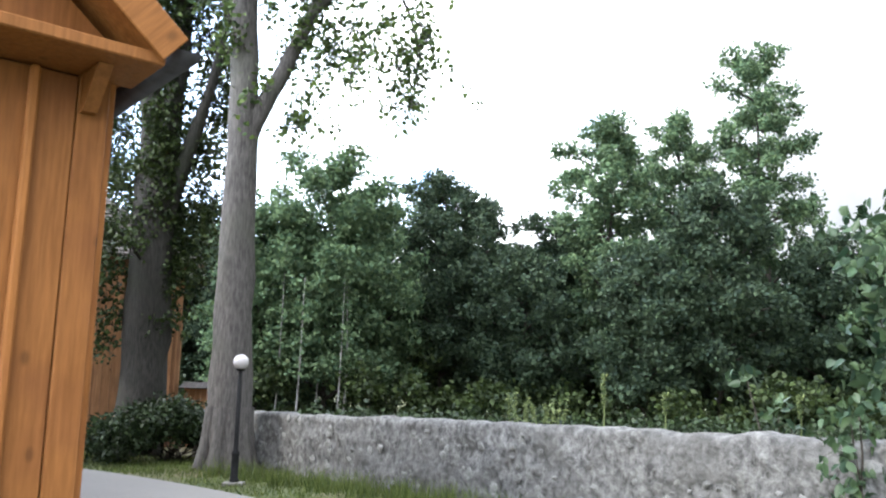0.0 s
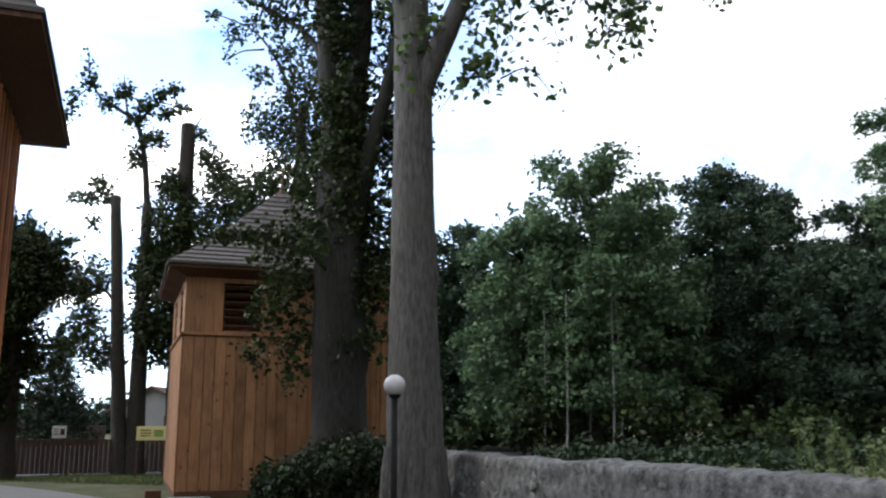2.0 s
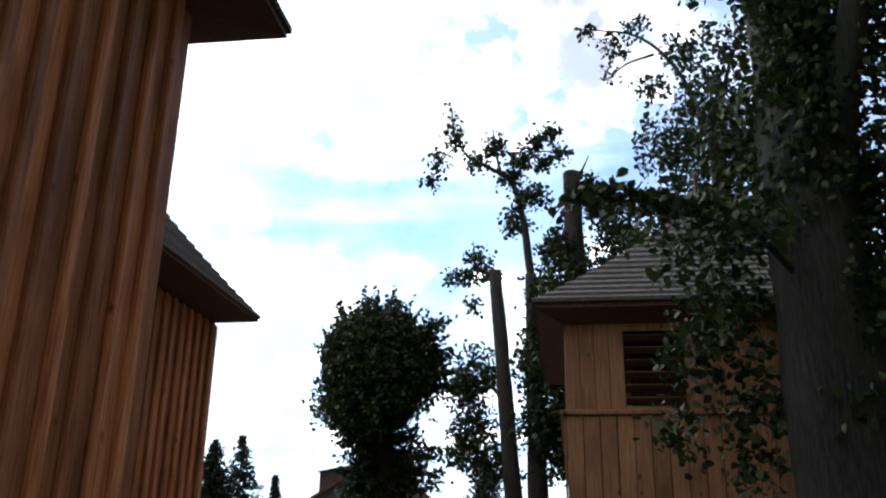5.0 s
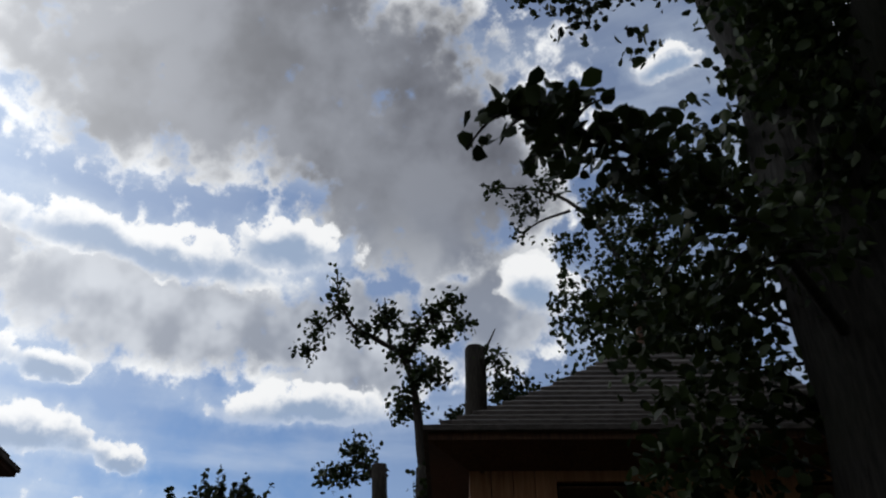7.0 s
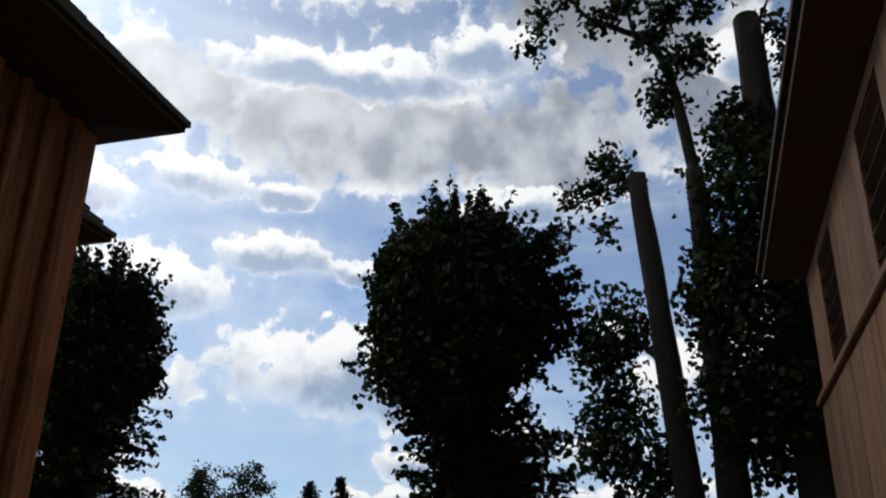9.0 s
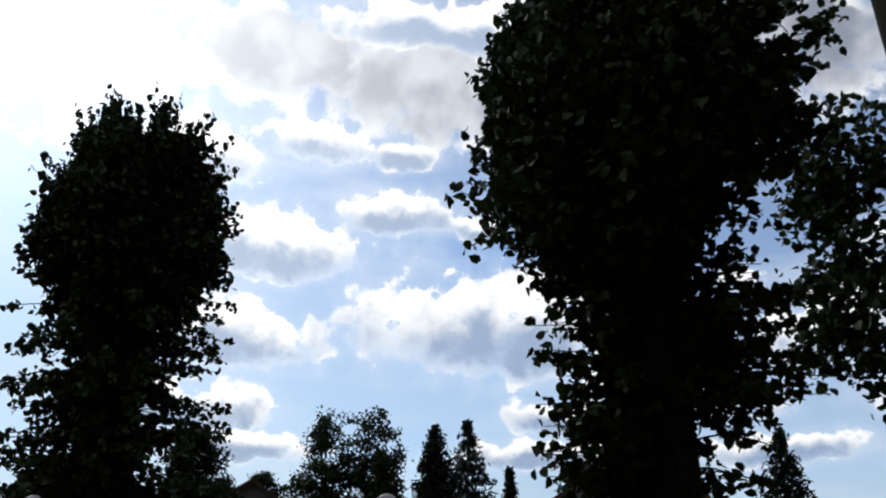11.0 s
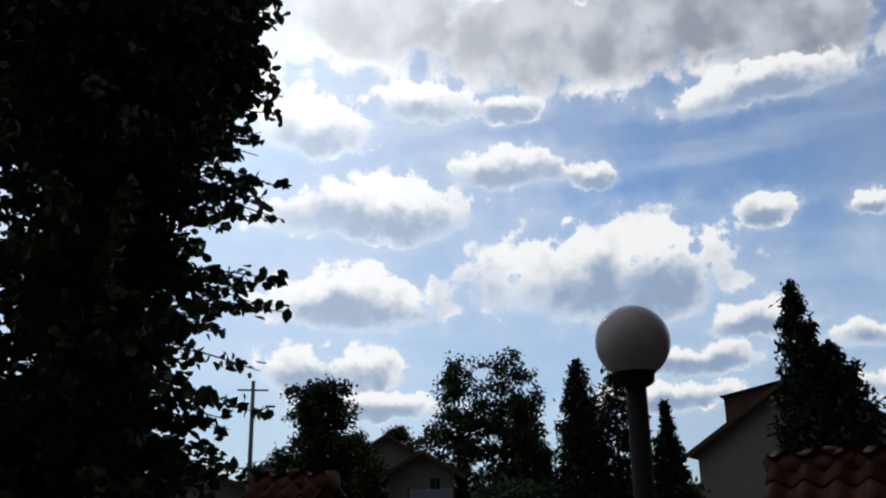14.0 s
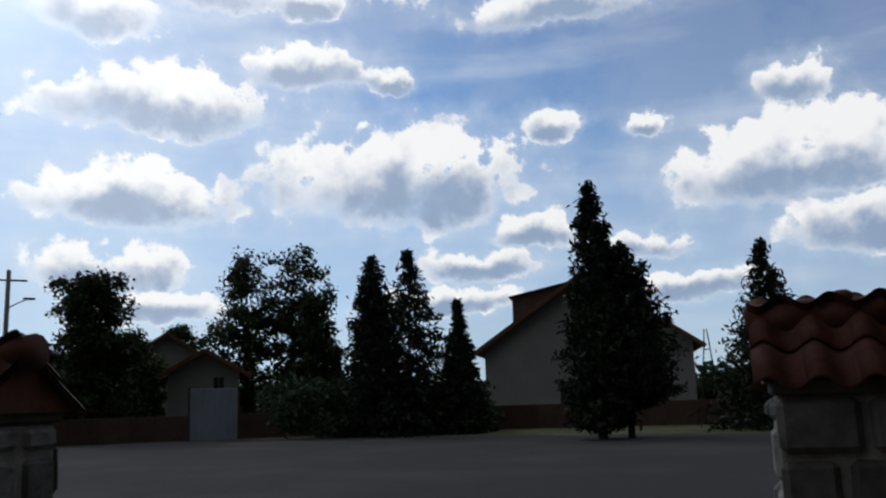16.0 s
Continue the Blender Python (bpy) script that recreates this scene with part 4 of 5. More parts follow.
def big_linden():
    """The tall grey linden by the stone wall."""
    limbs = [([(0.05, 0, 0), (0.0, 0, 1.2), (-0.05, 0.05, 4.0), (-0.10, 0.1, 7.6), (-0.25, 0.2, 10.5), (-0.35, 0.3, 14.5), (-0.2, 0.2, 18.0)], 0.55, 0.16),
             ([(0.02, 0.1, 7.2), (0.55, 0.1, 8.3), (1.25, 0.2, 10.0), (2.1, 0.3, 12.5), (2.6, 0.4, 15.5)], 0.24, 0.07),
             ([(-0.3, 0.2, 10.5), (-1.2, -0.3, 12.0), (-2.2, -0.9, 14.5)], 0.17, 0.05),
             ([(1.25, 0.2, 10.0), (2.4, -0.4, 11.0), (3.6, -0.9, 11.6), (4.3, -1.1, 11.2)], 0.11, 0.03),
             ([(-0.3, 0.25, 12.0), (0.3, -1.2, 13.2), (0.9, -2.2, 14.6)], 0.13, 0.04),
             ([(1.25, 0.2, 10.0), (2.4, 0.4, 11.2), (3.3, 0.5, 10.6), (3.75, 0.5, 9.2)], 0.09, 0.02)]
    limbs += [([(0.30 * math.cos(a), 0.30 * math.sin(a), 1.25), (0.44 * math.cos(a), 0.44 * math.sin(a), 0.45), (0.62 * math.cos(a), 0.62 * math.sin(a), -0.03)], 0.20, 0.10) for a in (0.2, 0.9, 1.7, 2.4, 3.1, 3.8, 4.5, 5.1, 5.8)]
    r = rng(11)
    blobs = [(0.8, 0, 14.5, 2.0, 0.8), (2.4, 0.2, 13.6, 1.5, 0.8), (-1.6, -0.4, 14.6, 1.8, 0.8), (-0.3, 0.3, 17.3, 2.2, 0.9), (0.8, -1.9, 15.0, 1.5, 0.8), (3.4, -0.8, 12.2, 0.9, 0.7), (2.8, 0.5, 16.3, 1.6, 0.9), (1.2, 1.5, 15.5, 1.8, 0.8)]
    crown = list(bunch(clumps(blobs, 300, 12), 4, 0.1, 13))
    starts = [(r.uniform(0.8, 4.5), r.uniform(-1.3, 0.6), r.uniform(10.6, 12.2)) for _ in range(26)] + [(r.uniform(-0.9, 0.9), r.uniform(-0.8, 0.8), r.uniform(8.6, 11.5)) for _ in range(26)] + [(r.uniform(3.2, 4.0), r.uniform(0.1, 0.9), r.uniform(7.9, 10.2)) for _ in range(26)] + [(r.uniform(1.0, 2.9), r.uniform(-0.2, 0.8), r.uniform(8.9, 11.2)) for _ in range(34)] + [(r.uniform(0.3, 1.6), r.uniform(-0.3, 0.5), r.uniform(7.2, 8.8)) for _ in range(10)]
    twigs, places = drooping(starts, 1.5, 14, 34, 0.14)
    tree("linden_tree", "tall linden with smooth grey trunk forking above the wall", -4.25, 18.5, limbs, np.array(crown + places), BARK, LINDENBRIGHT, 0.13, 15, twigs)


def leafy_twigs(sprays, seed, per=30, noise_=0.06):
    """Twigs with leaves set close along them: start, end, sag."""
    r = rng(seed)
    twigs, places = [], []
    for p, q, sag in sprays:
        p, q = Vector(p), Vector(q)
        mid = (p + q) / 2 + Vector((0, 0, sag))
        twigs.append(([p, mid, q], 0.016, 0.004))
        line = smooth_line([p, mid, q], 8)
        for k in range(per):
            c = line[int(r.integers(1, len(line)))]
            places.append((c.x + r.normal() * noise_, c.y + r.normal() * noise_, c.z + r.normal() * noise_))
    return twigs, places


def ivy_linden():
    """The stout linden with several stems and leafy shoots in front of the tower."""
    limbs = [([(0.03, 0, 0), (0.02, 0, 1.0), (-0.02, 0, 3.5), (-0.05, 0, 6.9)], 0.62, 0.52),
             ([(-0.12, 0, 6.3), (-0.25, 0.05, 8.0), (-0.48, 0.1, 9.8), (-0.85, 0.2, 14.5), (-0.9, 0.3, 18.0)], 0.40, 0.15),
             ([(0.1, 0, 6.3), (0.15, 0.1, 8.2), (0.3, 0.2, 10.5), (0.2, 0.2, 14.5), (0.1, 0.3, 17.5)], 0.36, 0.12),
             ([(0.25, 0, 6.0), (0.75, -0.1, 7.6), (1.25, -0.2, 9.4), (1.75, -0.3, 12.0)], 0.26, 0.08),
             ([(-0.45, 0.1, 9.4), (-1.2, 0.4, 10.5), (-2.2, 0.6, 11.3), (-3.2, 0.6, 11.9)], 0.11, 0.02),
             ([(-0.1, -0.4, 4.7), (-0.25, -1.6, 5.2), (-0.48, -2.7, 5.1), (-0.67, -3.65, 4.8)], 0.05, 0.012)]
    r = rng(26)
    # ivy and shoots that wrap the stems
    blobs = []
    for z in np.arange(3.2, 13.0, 0.42):
        for k in range(5 if z > 5.4 else 3):
            a = r.uniform(-2.0 if z > 4.6 else -0.9, 2.2)
            blobs.append((0.5 * math.cos(a) - 0.03 * (z - 3), 0.5 * math.sin(a), z, r.uniform(0.2, 0.36), 1.1))
    # shoots to either side of the stems: sideways, height, size
    for a, z, rad in ((-1.25, 4.4, 0.6), (-1.0, 5.6, 0.55), (-1.65, 3.9, 0.4), (-0.95, 3.2, 0.4), (-1.9, 3.0, 0.3), (-1.0, 2.6, 0.3), (-0.9, 6.9, 0.5), (-1.1, 12.2, 0.7), (1.0, 8.2, 0.75), (1.3, 10.0, 0.8), (0.95, 4.8, 0.6), (0.9, 11.8, 0.85),
                      (0.5, 5.6, 0.5), (-1.7, 5.3, 0.45), (1.0, 6.4, 0.7), (1.25, 5.6, 0.45), (1.1, 7.5, 0.6), (1.5, 9.0, 0.6), (1.1, 10.6, 0.6), (0.55, 12.6, 0.9), (-0.4, 14.2, 1.3), (1.3, 14.0, 1.2), (0.2, 16.0, 1.7), (-1.4, 15.6, 1.2), (0.0, 18.0, 1.8)):
        blobs.append((0.95 * a, 0.31 * a + 0.15, z, rad, 1.1))
    blobs += [(-3.0, 0.6, 11.9, 0.28, 0.9), (-2.4, 0.6, 11.6, 0.42, 0.8), (-1.9, 0.6, 11.1, 0.4, 0.8), (-2.5, 0.6, 10.9, 0.18, 1.0), (-1.6, 0.6, 9.8, 0.16, 1.2), (-1.4, 0.6, 11.7, 0.5, 0.8), (-1.2, 0.5, 10.6, 0.3, 0.8)]
    crown = bunch(clumps(blobs, 300, 22, 0.1), 4, 0.11, 23)
    # the long spray that reaches out over the path
    sprays = []
    for f in np.linspace(0.25, 1.0, 20):
        b = Vector((-0.05 - 0.62 * f, -0.4 - 3.25 * f, 4.8 + 0.9 * f * (1 - f) + 0.03))
        for s in (-1, 1):
            out = Vector((s * r.uniform(0.25, 0.75), r.uniform(-0.25, 0.1), r.uniform(-0.5, 0.28))) * (1.15 - 0.75 * f)
            sprays.append((b, b + out, 0.06))
    sprays.append(((-0.48, -2.7, 5.1), (-0.72, -3.75, 4.84), 0.03))
    twigs, places = leafy_twigs(sprays, 27, 15, 0.05)
    side = [((0.5 * s, 0.1 * s, 3.0 + 0.3 * k), (s * r.uniform(0.9, 1.7), 0.3 * s + 0.3 * r.normal(), 3.0 + 0.3 * k + r.uniform(-0.5, 0.5)), 0.12) for k in range(22) for s in (-1, 1) if s > 0 or k < 13]
    more, extra = leafy_twigs(side, 28, 34, 0.07)
    tree("linden_tree", "stout many-stemmed linden thick with leafy shoots by the tower", -7.20, 21.85, limbs, np.concatenate([crown, places, extra]), BARKMOSS, LINDENSHADE, 0.115, 25, twigs + more)


big_linden()
ivy_linden()


def pollard(x, y, seed, top, ball, ball_z, trunk_r, low, lean=(0.0, 0.0), column=0.4, lop=None):
    """A pollarded linden: a bare stem with a dense round head and shoots below it."""
    r = rng(seed)
    lx, ly = lean
    limbs = [([(0, 0, 0), (lx * 0.2, ly * 0.2, 1.5), (lx * 0.6, ly * 0.6, ball_z - 1.2), (lx, ly, ball_z + 0.3)], trunk_r * 1.2, trunk_r * 0.75)]
    for k in range(7):
        a = k * 2.4
        limbs.append(([(lx, ly, ball_z - 0.5), (lx + 0.5 * math.cos(a), ly + 0.5 * math.sin(a), ball_z + 0.3), (lx + ball * 0.55 * math.cos(a), ly + ball * 0.55 * math.sin(a), ball_z + 0.9 + 0.2 * (k % 3))], 0.1, 0.03))
    blobs = [(lx, ly, ball_z, ball * 0.86, (top - ball_z) / ball)]
    for k in range(16):
        a, e = r.uniform(0, 6.28), r.uniform(-0.6, 1.2)
        blobs.append((lx + ball * 0.72 * math.cos(a) * math.cos(e), ly + ball * 0.72 * math.sin(a) * math.cos(e), ball_z + (top - ball_z) * 0.72 * math.sin(e), ball * 0.34, 1.0))
    for k in range(12):
        z = 1.2 + (ball_z - 2.2) * k / 11
        blobs.append((lx * z / ball_z + 0.2 * r.normal(), ly * z / ball_z + 0.2 * r.normal(), z, column * r.uniform(0.7, 1.2), 0.8))
    blobs.append((lx * 0.9, ly * 0.9, ball_z - 0.75, ball * 0.78, 0.95))
    crown = [bunch(clumps(blobs, 1300, seed, 0.3), 5, 0.055, seed + 1)]
    shoots = []
    for k in range(230):
        a, e = r.uniform(0, 6.28), r.uniform(-0.9, 1.4)
        d = Vector((math.cos(a) * math.cos(e), math.sin(a) * math.cos(e), math.sin(e) * (top - ball_z) / ball))
        p = Vector((lx, ly, ball_z)) + d * ball * 0.84
        q = p + d * r.uniform(0.15, 0.5) + Vector((0, 0, r.uniform(0.10, 0.42)))
        shoots.append(([p, (p + q) / 2, q], 0.012, 0.004))
        crown.append(np.array([[p.x + (q.x - p.x) * f + r.normal() * 0.03, p.y + (q.y - p.y) * f + r.normal() * 0.03, p.z + (q.z - p.z) * f + r.normal() * 0.03] for f in r.uniform(0, 1.05, 20)]))
    for k in range(low):
        a, z = r.uniform(0, 6.28), r.uniform(1.2, ball_z - 1.1)
        f = z / ball_z
        reach = r.uniform(0.4, 0.95) * ball if lop else r.uniform(0.55, 1.28) * ball
        p = Vector((lx * f, ly * f, z))
        q = p + Vector((math.cos(a), math.sin(a), 0.12)) * reach + Vector((0, 0, -0.1 * reach))
        shoots.append(([p, (p + q) / 2 + Vector((0, 0, 0.15)), q], 0.016, 0.005))
        crown.append(np.array([[p.x + (q.x - p.x) * g + r.normal() * 0.04, p.y + (q.y - p.y) * g + r.normal() * 0.04, p.z + (q.z - p.z) * g + 0.30 * g * (1 - g) + r.normal() * 0.04] for g in r.uniform(0.05, 1.03, 52)]))
    if lop:
        crown.append(bunch(clumps([(lx + 0.45, ly - 0.45, ball_z - 0.4, ball * 0.8, 1.2), (lx - 0.30, ly - 0.45, ball_z - 0.85, ball * 0.70, 1.0), (lx, ly - 0.2, ball_z - 1.2, ball * 0.6, 0.9)], 1300, seed + 7, 0.3), 5, 0.055, seed + 8))
        # the fuller side: longer shoots at the head and a skirt below the neck
        for k in range(120):
            a = lop + r.normal() * 0.45
            z = r.uniform(2.9, 4.3) if k % 2 else r.uniform(ball_z - 0.9, ball_z + 1.0)
            d = Vector((math.cos(a), math.sin(a), 0))
            f = z / ball_z
            p = Vector((lx * f, ly * f, z)) + d * (0.2 if k % 2 else 0.8 * ball)
            q = p + d * (r.uniform(0.7, 1.6) if k % 2 else r.uniform(0.4, 0.85)) + Vector((0, 0, r.uniform(-0.1, 0.35)))
            shoots.append(([p, (p + q) / 2 + Vector((0, 0, 0.06)), q], 0.014, 0.004))
            crown.append(np.array([[p.x + (q.x - p.x) * g + r.normal() * 0.045, p.y + (q.y - p.y) * g + r.normal() * 0.045, p.z + (q.z - p.z) * g + 0.05 + r.normal() * 0.045] for g in r.uniform(0.1, 1.03, 34)]))
        # short shoots down the stem on the side of the gate
        for k in range(130):
            a, z = lop - 2.89 + r.normal() * 0.5, r.uniform(1.6, 4.6)
            p = Vector((lx * z / ball_z, ly * z / ball_z, z))
            q = p + Vector((math.cos(a), math.sin(a), 0.1)) * r.uniform(0.5, 1.2)
            shoots.append(([p, (p + q) / 2 + Vector((0, 0, 0.06)), q], 0.014, 0.004))
            crown.append(np.array([[p.x + (q.x - p.x) * g + r.normal() * 0.05, p.y + (q.y - p.y) * g + r.normal() * 0.05, p.z + (q.z - p.z) * g + r.normal() * 0.05] for g in r.uniform(0.1, 1.03, 34)]))
    tree("pollarded_linden", "pollarded linden with a dense round leafy head", x, y, limbs, np.concatenate(crown), BARKDARK, LINDENSHADE, 0.108, seed, shoots, group="pollarded lindens")


pollard(-20.35, 26.35, 31, 7.5, 1.36, 6.1, 0.33, 36, (0.46, -0.74), 0.20, 0.95)
pollard(-27.05, 21.85, 41, 8.05, 1.38, 6.3, 0.36, 300, column=0.5)


def cut_trunks():
    """Lindens cut back to bare poles, with a few leafy branches."""
    def make(x, y, h, r0, r1, blobs, extra, seed, lean=(0, 0), per=300):
        limbs = [([(0, 0, 0), (lean[0] * 0.3, lean[1] * 0.3, h * 0.3), (lean[0] * 0.7, lean[1] * 0.7, h * 0.7), (lean[0], lean[1], h)], r0, r1)] + extra
        crown = bunch(clumps(blobs, per, seed, 0.2), 4, 0.11, seed + 2)
        tree("cut_linden", "linden cut back to a bare pole with leafy shoots", x, y, limbs, crown, BARKDARK, LINDENSHADE, 0.125, seed, group="cut lindens")
    make(-18.5, 29.3, 9.3, 0.26, 0.17, [(-1.5, -0.1, 9.8, 0.34, 0.9), (-1.9, -0.1, 9.3, 0.3, 0.7), (-2.6, -0.1, 9.4, 0.24, 0.6), (-1.7, -0.1, 8.4, 0.22, 1.0), (-1.2, 0.0, 9.3, 0.25, 0.8), (-1.7, 0.1, 6.5, 0.7, 1.0), (-2.3, 0.1, 6.1, 0.5, 0.9), (-1.9, 0.1, 5.0, 0.7, 1.0), (-2.2, 0, 4.3, 0.5, 0.8), (-1.2, 0.2, 3.9, 0.7, 1.0), (0.2, 0.3, 6.4, 0.6, 1.2), (0.4, 0.3, 4.8, 0.7, 1.1)], [([(-0.8, 0, 8.6), (-1.3, -0.1, 9.4), (-2.0, -0.1, 9.5), (-2.6, -0.1, 9.4)], 0.06, 0.015), ([(-0.6, 0, 5.6), (-1.4, 0.1, 6.2), (-2.3, 0.1, 6.3)], 0.07, 0.02)], 51, (-0.92, 0), 460)
    tip = [([(-0.05, -0.1, 8.9), (-0.25, -0.2, 10.8), (-0.6, -0.3, 11.9), (-1.0, -0.8, 12.3), (-1.35, -1.3, 12.6), (-1.4, -1.8, 13.2), (-1.42, -1.9, 14.0)], 0.12, 0.015), ([(-0.6, -0.3, 11.9), (-0.2, -0.2, 12.3), (0.4, -0.2, 12.9), (0.9, -0.2, 13.0)], 0.06, 0.015), ([(-0.8, -0.5, 12.1), (-0.9, -0.6, 13.0), (-1.0, -0.6, 13.6)], 0.05, 0.012), ([(-1.38, -1.6, 12.9), (-1.6, -2.0, 12.4), (-1.85, -2.3, 11.6)], 0.035, 0.01), ([(0.2, -0.2, 12.6), (0.8, -0.2, 12.4), (1.2, -0.2, 12.1)], 0.03, 0.01)]
    make(-18.2, 29.6, 9.0, 0.34, 0.16, [(-0.5, -0.2, 10.6, 0.38, 1.0), (-0.1, -0.2, 11.2, 0.32, 1.0), (-0.6, -0.3, 12.0, 0.34, 0.8), (-1.2, -1.1, 12.4, 0.28, 0.8), (-1.4, -1.8, 13.0, 0.26, 1.2), (-1.42, -1.9, 13.6, 0.14, 1.6), (-1.7, -2.1, 12.2, 0.24, 1.2), (-1.85, -2.3, 11.7, 0.2, 1.2), (-0.95, -0.6, 13.0, 0.34, 0.9), (-0.3, -0.2, 12.5, 0.34, 0.8), (0.3, -0.2, 12.8, 0.3, 0.6), (0.85, -0.2, 12.95, 0.26, 0.5), (1.15, -0.2, 12.2, 0.24, 0.7), (0.5, -0.2, 12.1, 0.26, 0.7), (0.35, -0.2, 11.2, 0.3, 0.8), (0.9, 0, 8.4, 0.9, 1.1), (0.7, 0.1, 6.2, 1.0, 1.2), (0.8, 0.1, 9.6, 0.5, 1.0), (0.2, 0.1, 7.2, 0.6, 1.2), (0.6, 0.3, 4.4, 0.9, 1.0)], tip, 61, (-0.05, -0.1), 520)
    make(-17.05, 30.1, 11.9, 0.36, 0.24, [(0.7, 0.2, 10.6, 0.5, 0.9), (1.2, 0.2, 9.8, 0.7, 0.9), (-0.7, 0, 9.8, 0.5, 1.2), (0.8, 0.2, 8.2, 1.0, 1.1), (1.8, 0.3, 8.9, 0.8, 0.9), (0.3, 0.1, 11.5, 0.25, 0.8), (2.4, 0.5, 8.0, 0.9, 1.0), (-0.7, 0.2, 7.4, 0.9, 1.2), (-0.4, 0.1, 4.8, 1.0, 1.2), (1.3, 0.2, 5.6, 1.0, 1.2)], [([(-0.1, 0, 11.4), (0.2, 0.1, 12.0), (0.4, 0.1, 12.3)], 0.05, 0.012)], 71, (-0.15, 0.0), 460)
    crown4 = [(0.3, 0, 12.4, 1.0, 1.0), (0.2, 0.1, 11.0, 1.3, 0.9), (0.9, 0, 13.4, 0.5, 1.0), (-0.5, 0, 13.8, 0.5, 1.0), (-1.2, 0, 11.3, 0.8, 1.0), (1.4, 0, 10.4, 0.8, 0.9), (-1.6, -0.2, 14.9, 0.36, 0.8), (-2.3, -0.4, 14.5, 0.4, 0.7), (-3.0, -0.5, 15.2, 0.24, 0.7), (-2.4, -0.4, 13.8, 0.2, 1.0), (1.5, 0, 13.5, 0.28, 0.9), (0.1, 0.2, 9.2, 1.6, 0.9), (-1.1, 0, 8.8, 1.2, 1.0), (1.5, 0.1, 8.6, 1.2, 1.0), (0, 0, 7.0, 1.6, 0.9), (-1.4, 0, 13.0, 0.4, 0.8), (0.2, 0, 14.0, 0.3, 1.0)]
    make(-12.6, 29.5, 11.8, 0.34, 0.14, crown4, [([(0.1, 0, 10.8), (-0.5, -0.1, 13.0), (-1.6, -0.2, 14.6), (-3.1, -0.5, 15.4)], 0.09, 0.015), ([(0.2, 0, 11.2), (0.7, 0, 12.8), (1.3, 0, 13.9)], 0.08, 0.02), ([(0.1, 0, 10), (1.2, 0.1, 10.8), (2.0, 0.1, 11.0)], 0.06, 0.02), ([(-1.2, -0.2, 13.9), (-2.0, -0.3, 13.9), (-2.5, -0.4, 13.6)], 0.04, 0.012)], 81, (0.2, 0.0), 260)


cut_trunks()


# ---- shrubs ----
def shrub(name, label, x, y, blobs, per, leaf, size, seed, droop=0.2):
    t = thing(name, label, "shrub", Matrix.Translation((x, y, 0)))
    r = rng(seed)
    stems = [([(r.normal() * 0.15, r.normal() * 0.15, 0), (bx * 0.5, by * 0.5, bz * 0.6), (bx, by, bz)], 0.02, 0.008) for bx, by, bz, rad, flat in blobs]
    tagged(child("stem_growth", limbs_mesh("stem_growth", stems, BARKDARK, 5, seed), t), kind="stuff")
    v, f = leaves(bunch(clumps(blobs, per, seed, 0.4), 3, 0.06, seed + 1), size, seed, droop, 0.6)
    child("foliage", mesh_fast("foliage", v, f, leaf), t)


r0 = rng(8)
blobs = [(U.x * a + V.x * b, U.y * a + V.y * b, 0.35 + 0.62 * math.cos(a * 0.9) * r0.uniform(0.75, 1.15), r0.uniform(0.42, 0.6), 0.9) for a in np.linspace(-1.5, 1.5, 8) for b in (-0.55, 0.0, 0.5)]
shrub("laurel_bush", "dense dark glossy-leaved bush at the foot of the linden", -5.95, 20.45, blobs, 640, LAUREL, 0.11, 101)
blobs = [(0.25 * math.sin(k * 2.1), 0.3 * math.cos(k * 1.7), 0.4 + 0.21 * k, 0.42 + 0.16 * math.sin(k), 1.0) for k in range(16)]
shrub("vine_bush", "tangle of broad-leaved vine growing over the stone wall", 5.25, 9.6, blobs, 80, VINE, 0.17, 111, 0.6)
shrub("vine_bush", "hanging spray of broad vine leaves over the wall", 4.1, 10.55, [(0, 0, 1.5, 0.25, 0.6), (-0.3, 0.2, 1.95, 0.16, 0.5), (0.3, -0.1, 1.2, 0.3, 0.8), (0.5, -0.3, 0.6, 0.35, 0.9)], 80, VINE, 0.15, 121, 0.6)
shrub("vine_bush", "broad vine leaves hanging down the face of the wall", 4.3, 8.95, [(0.12 * math.sin(k * 2.3), 0.12 * math.cos(k * 1.9), 0.25 + 0.17 * k, 0.30, 0.9) for k in range(9)], 130, VINE, 0.13, 126, 0.6)
shrub("hedge_shrub", "green shrub at the foot of a pollarded linden", -20.9, 26.0, [(0.2 * math.sin(k), 0.25 * math.cos(k * 2), 0.25 + 0.2 * k, 0.4, 1.0) for k in range(9)], 200, LINDENBRIGHT, 0.09, 131)


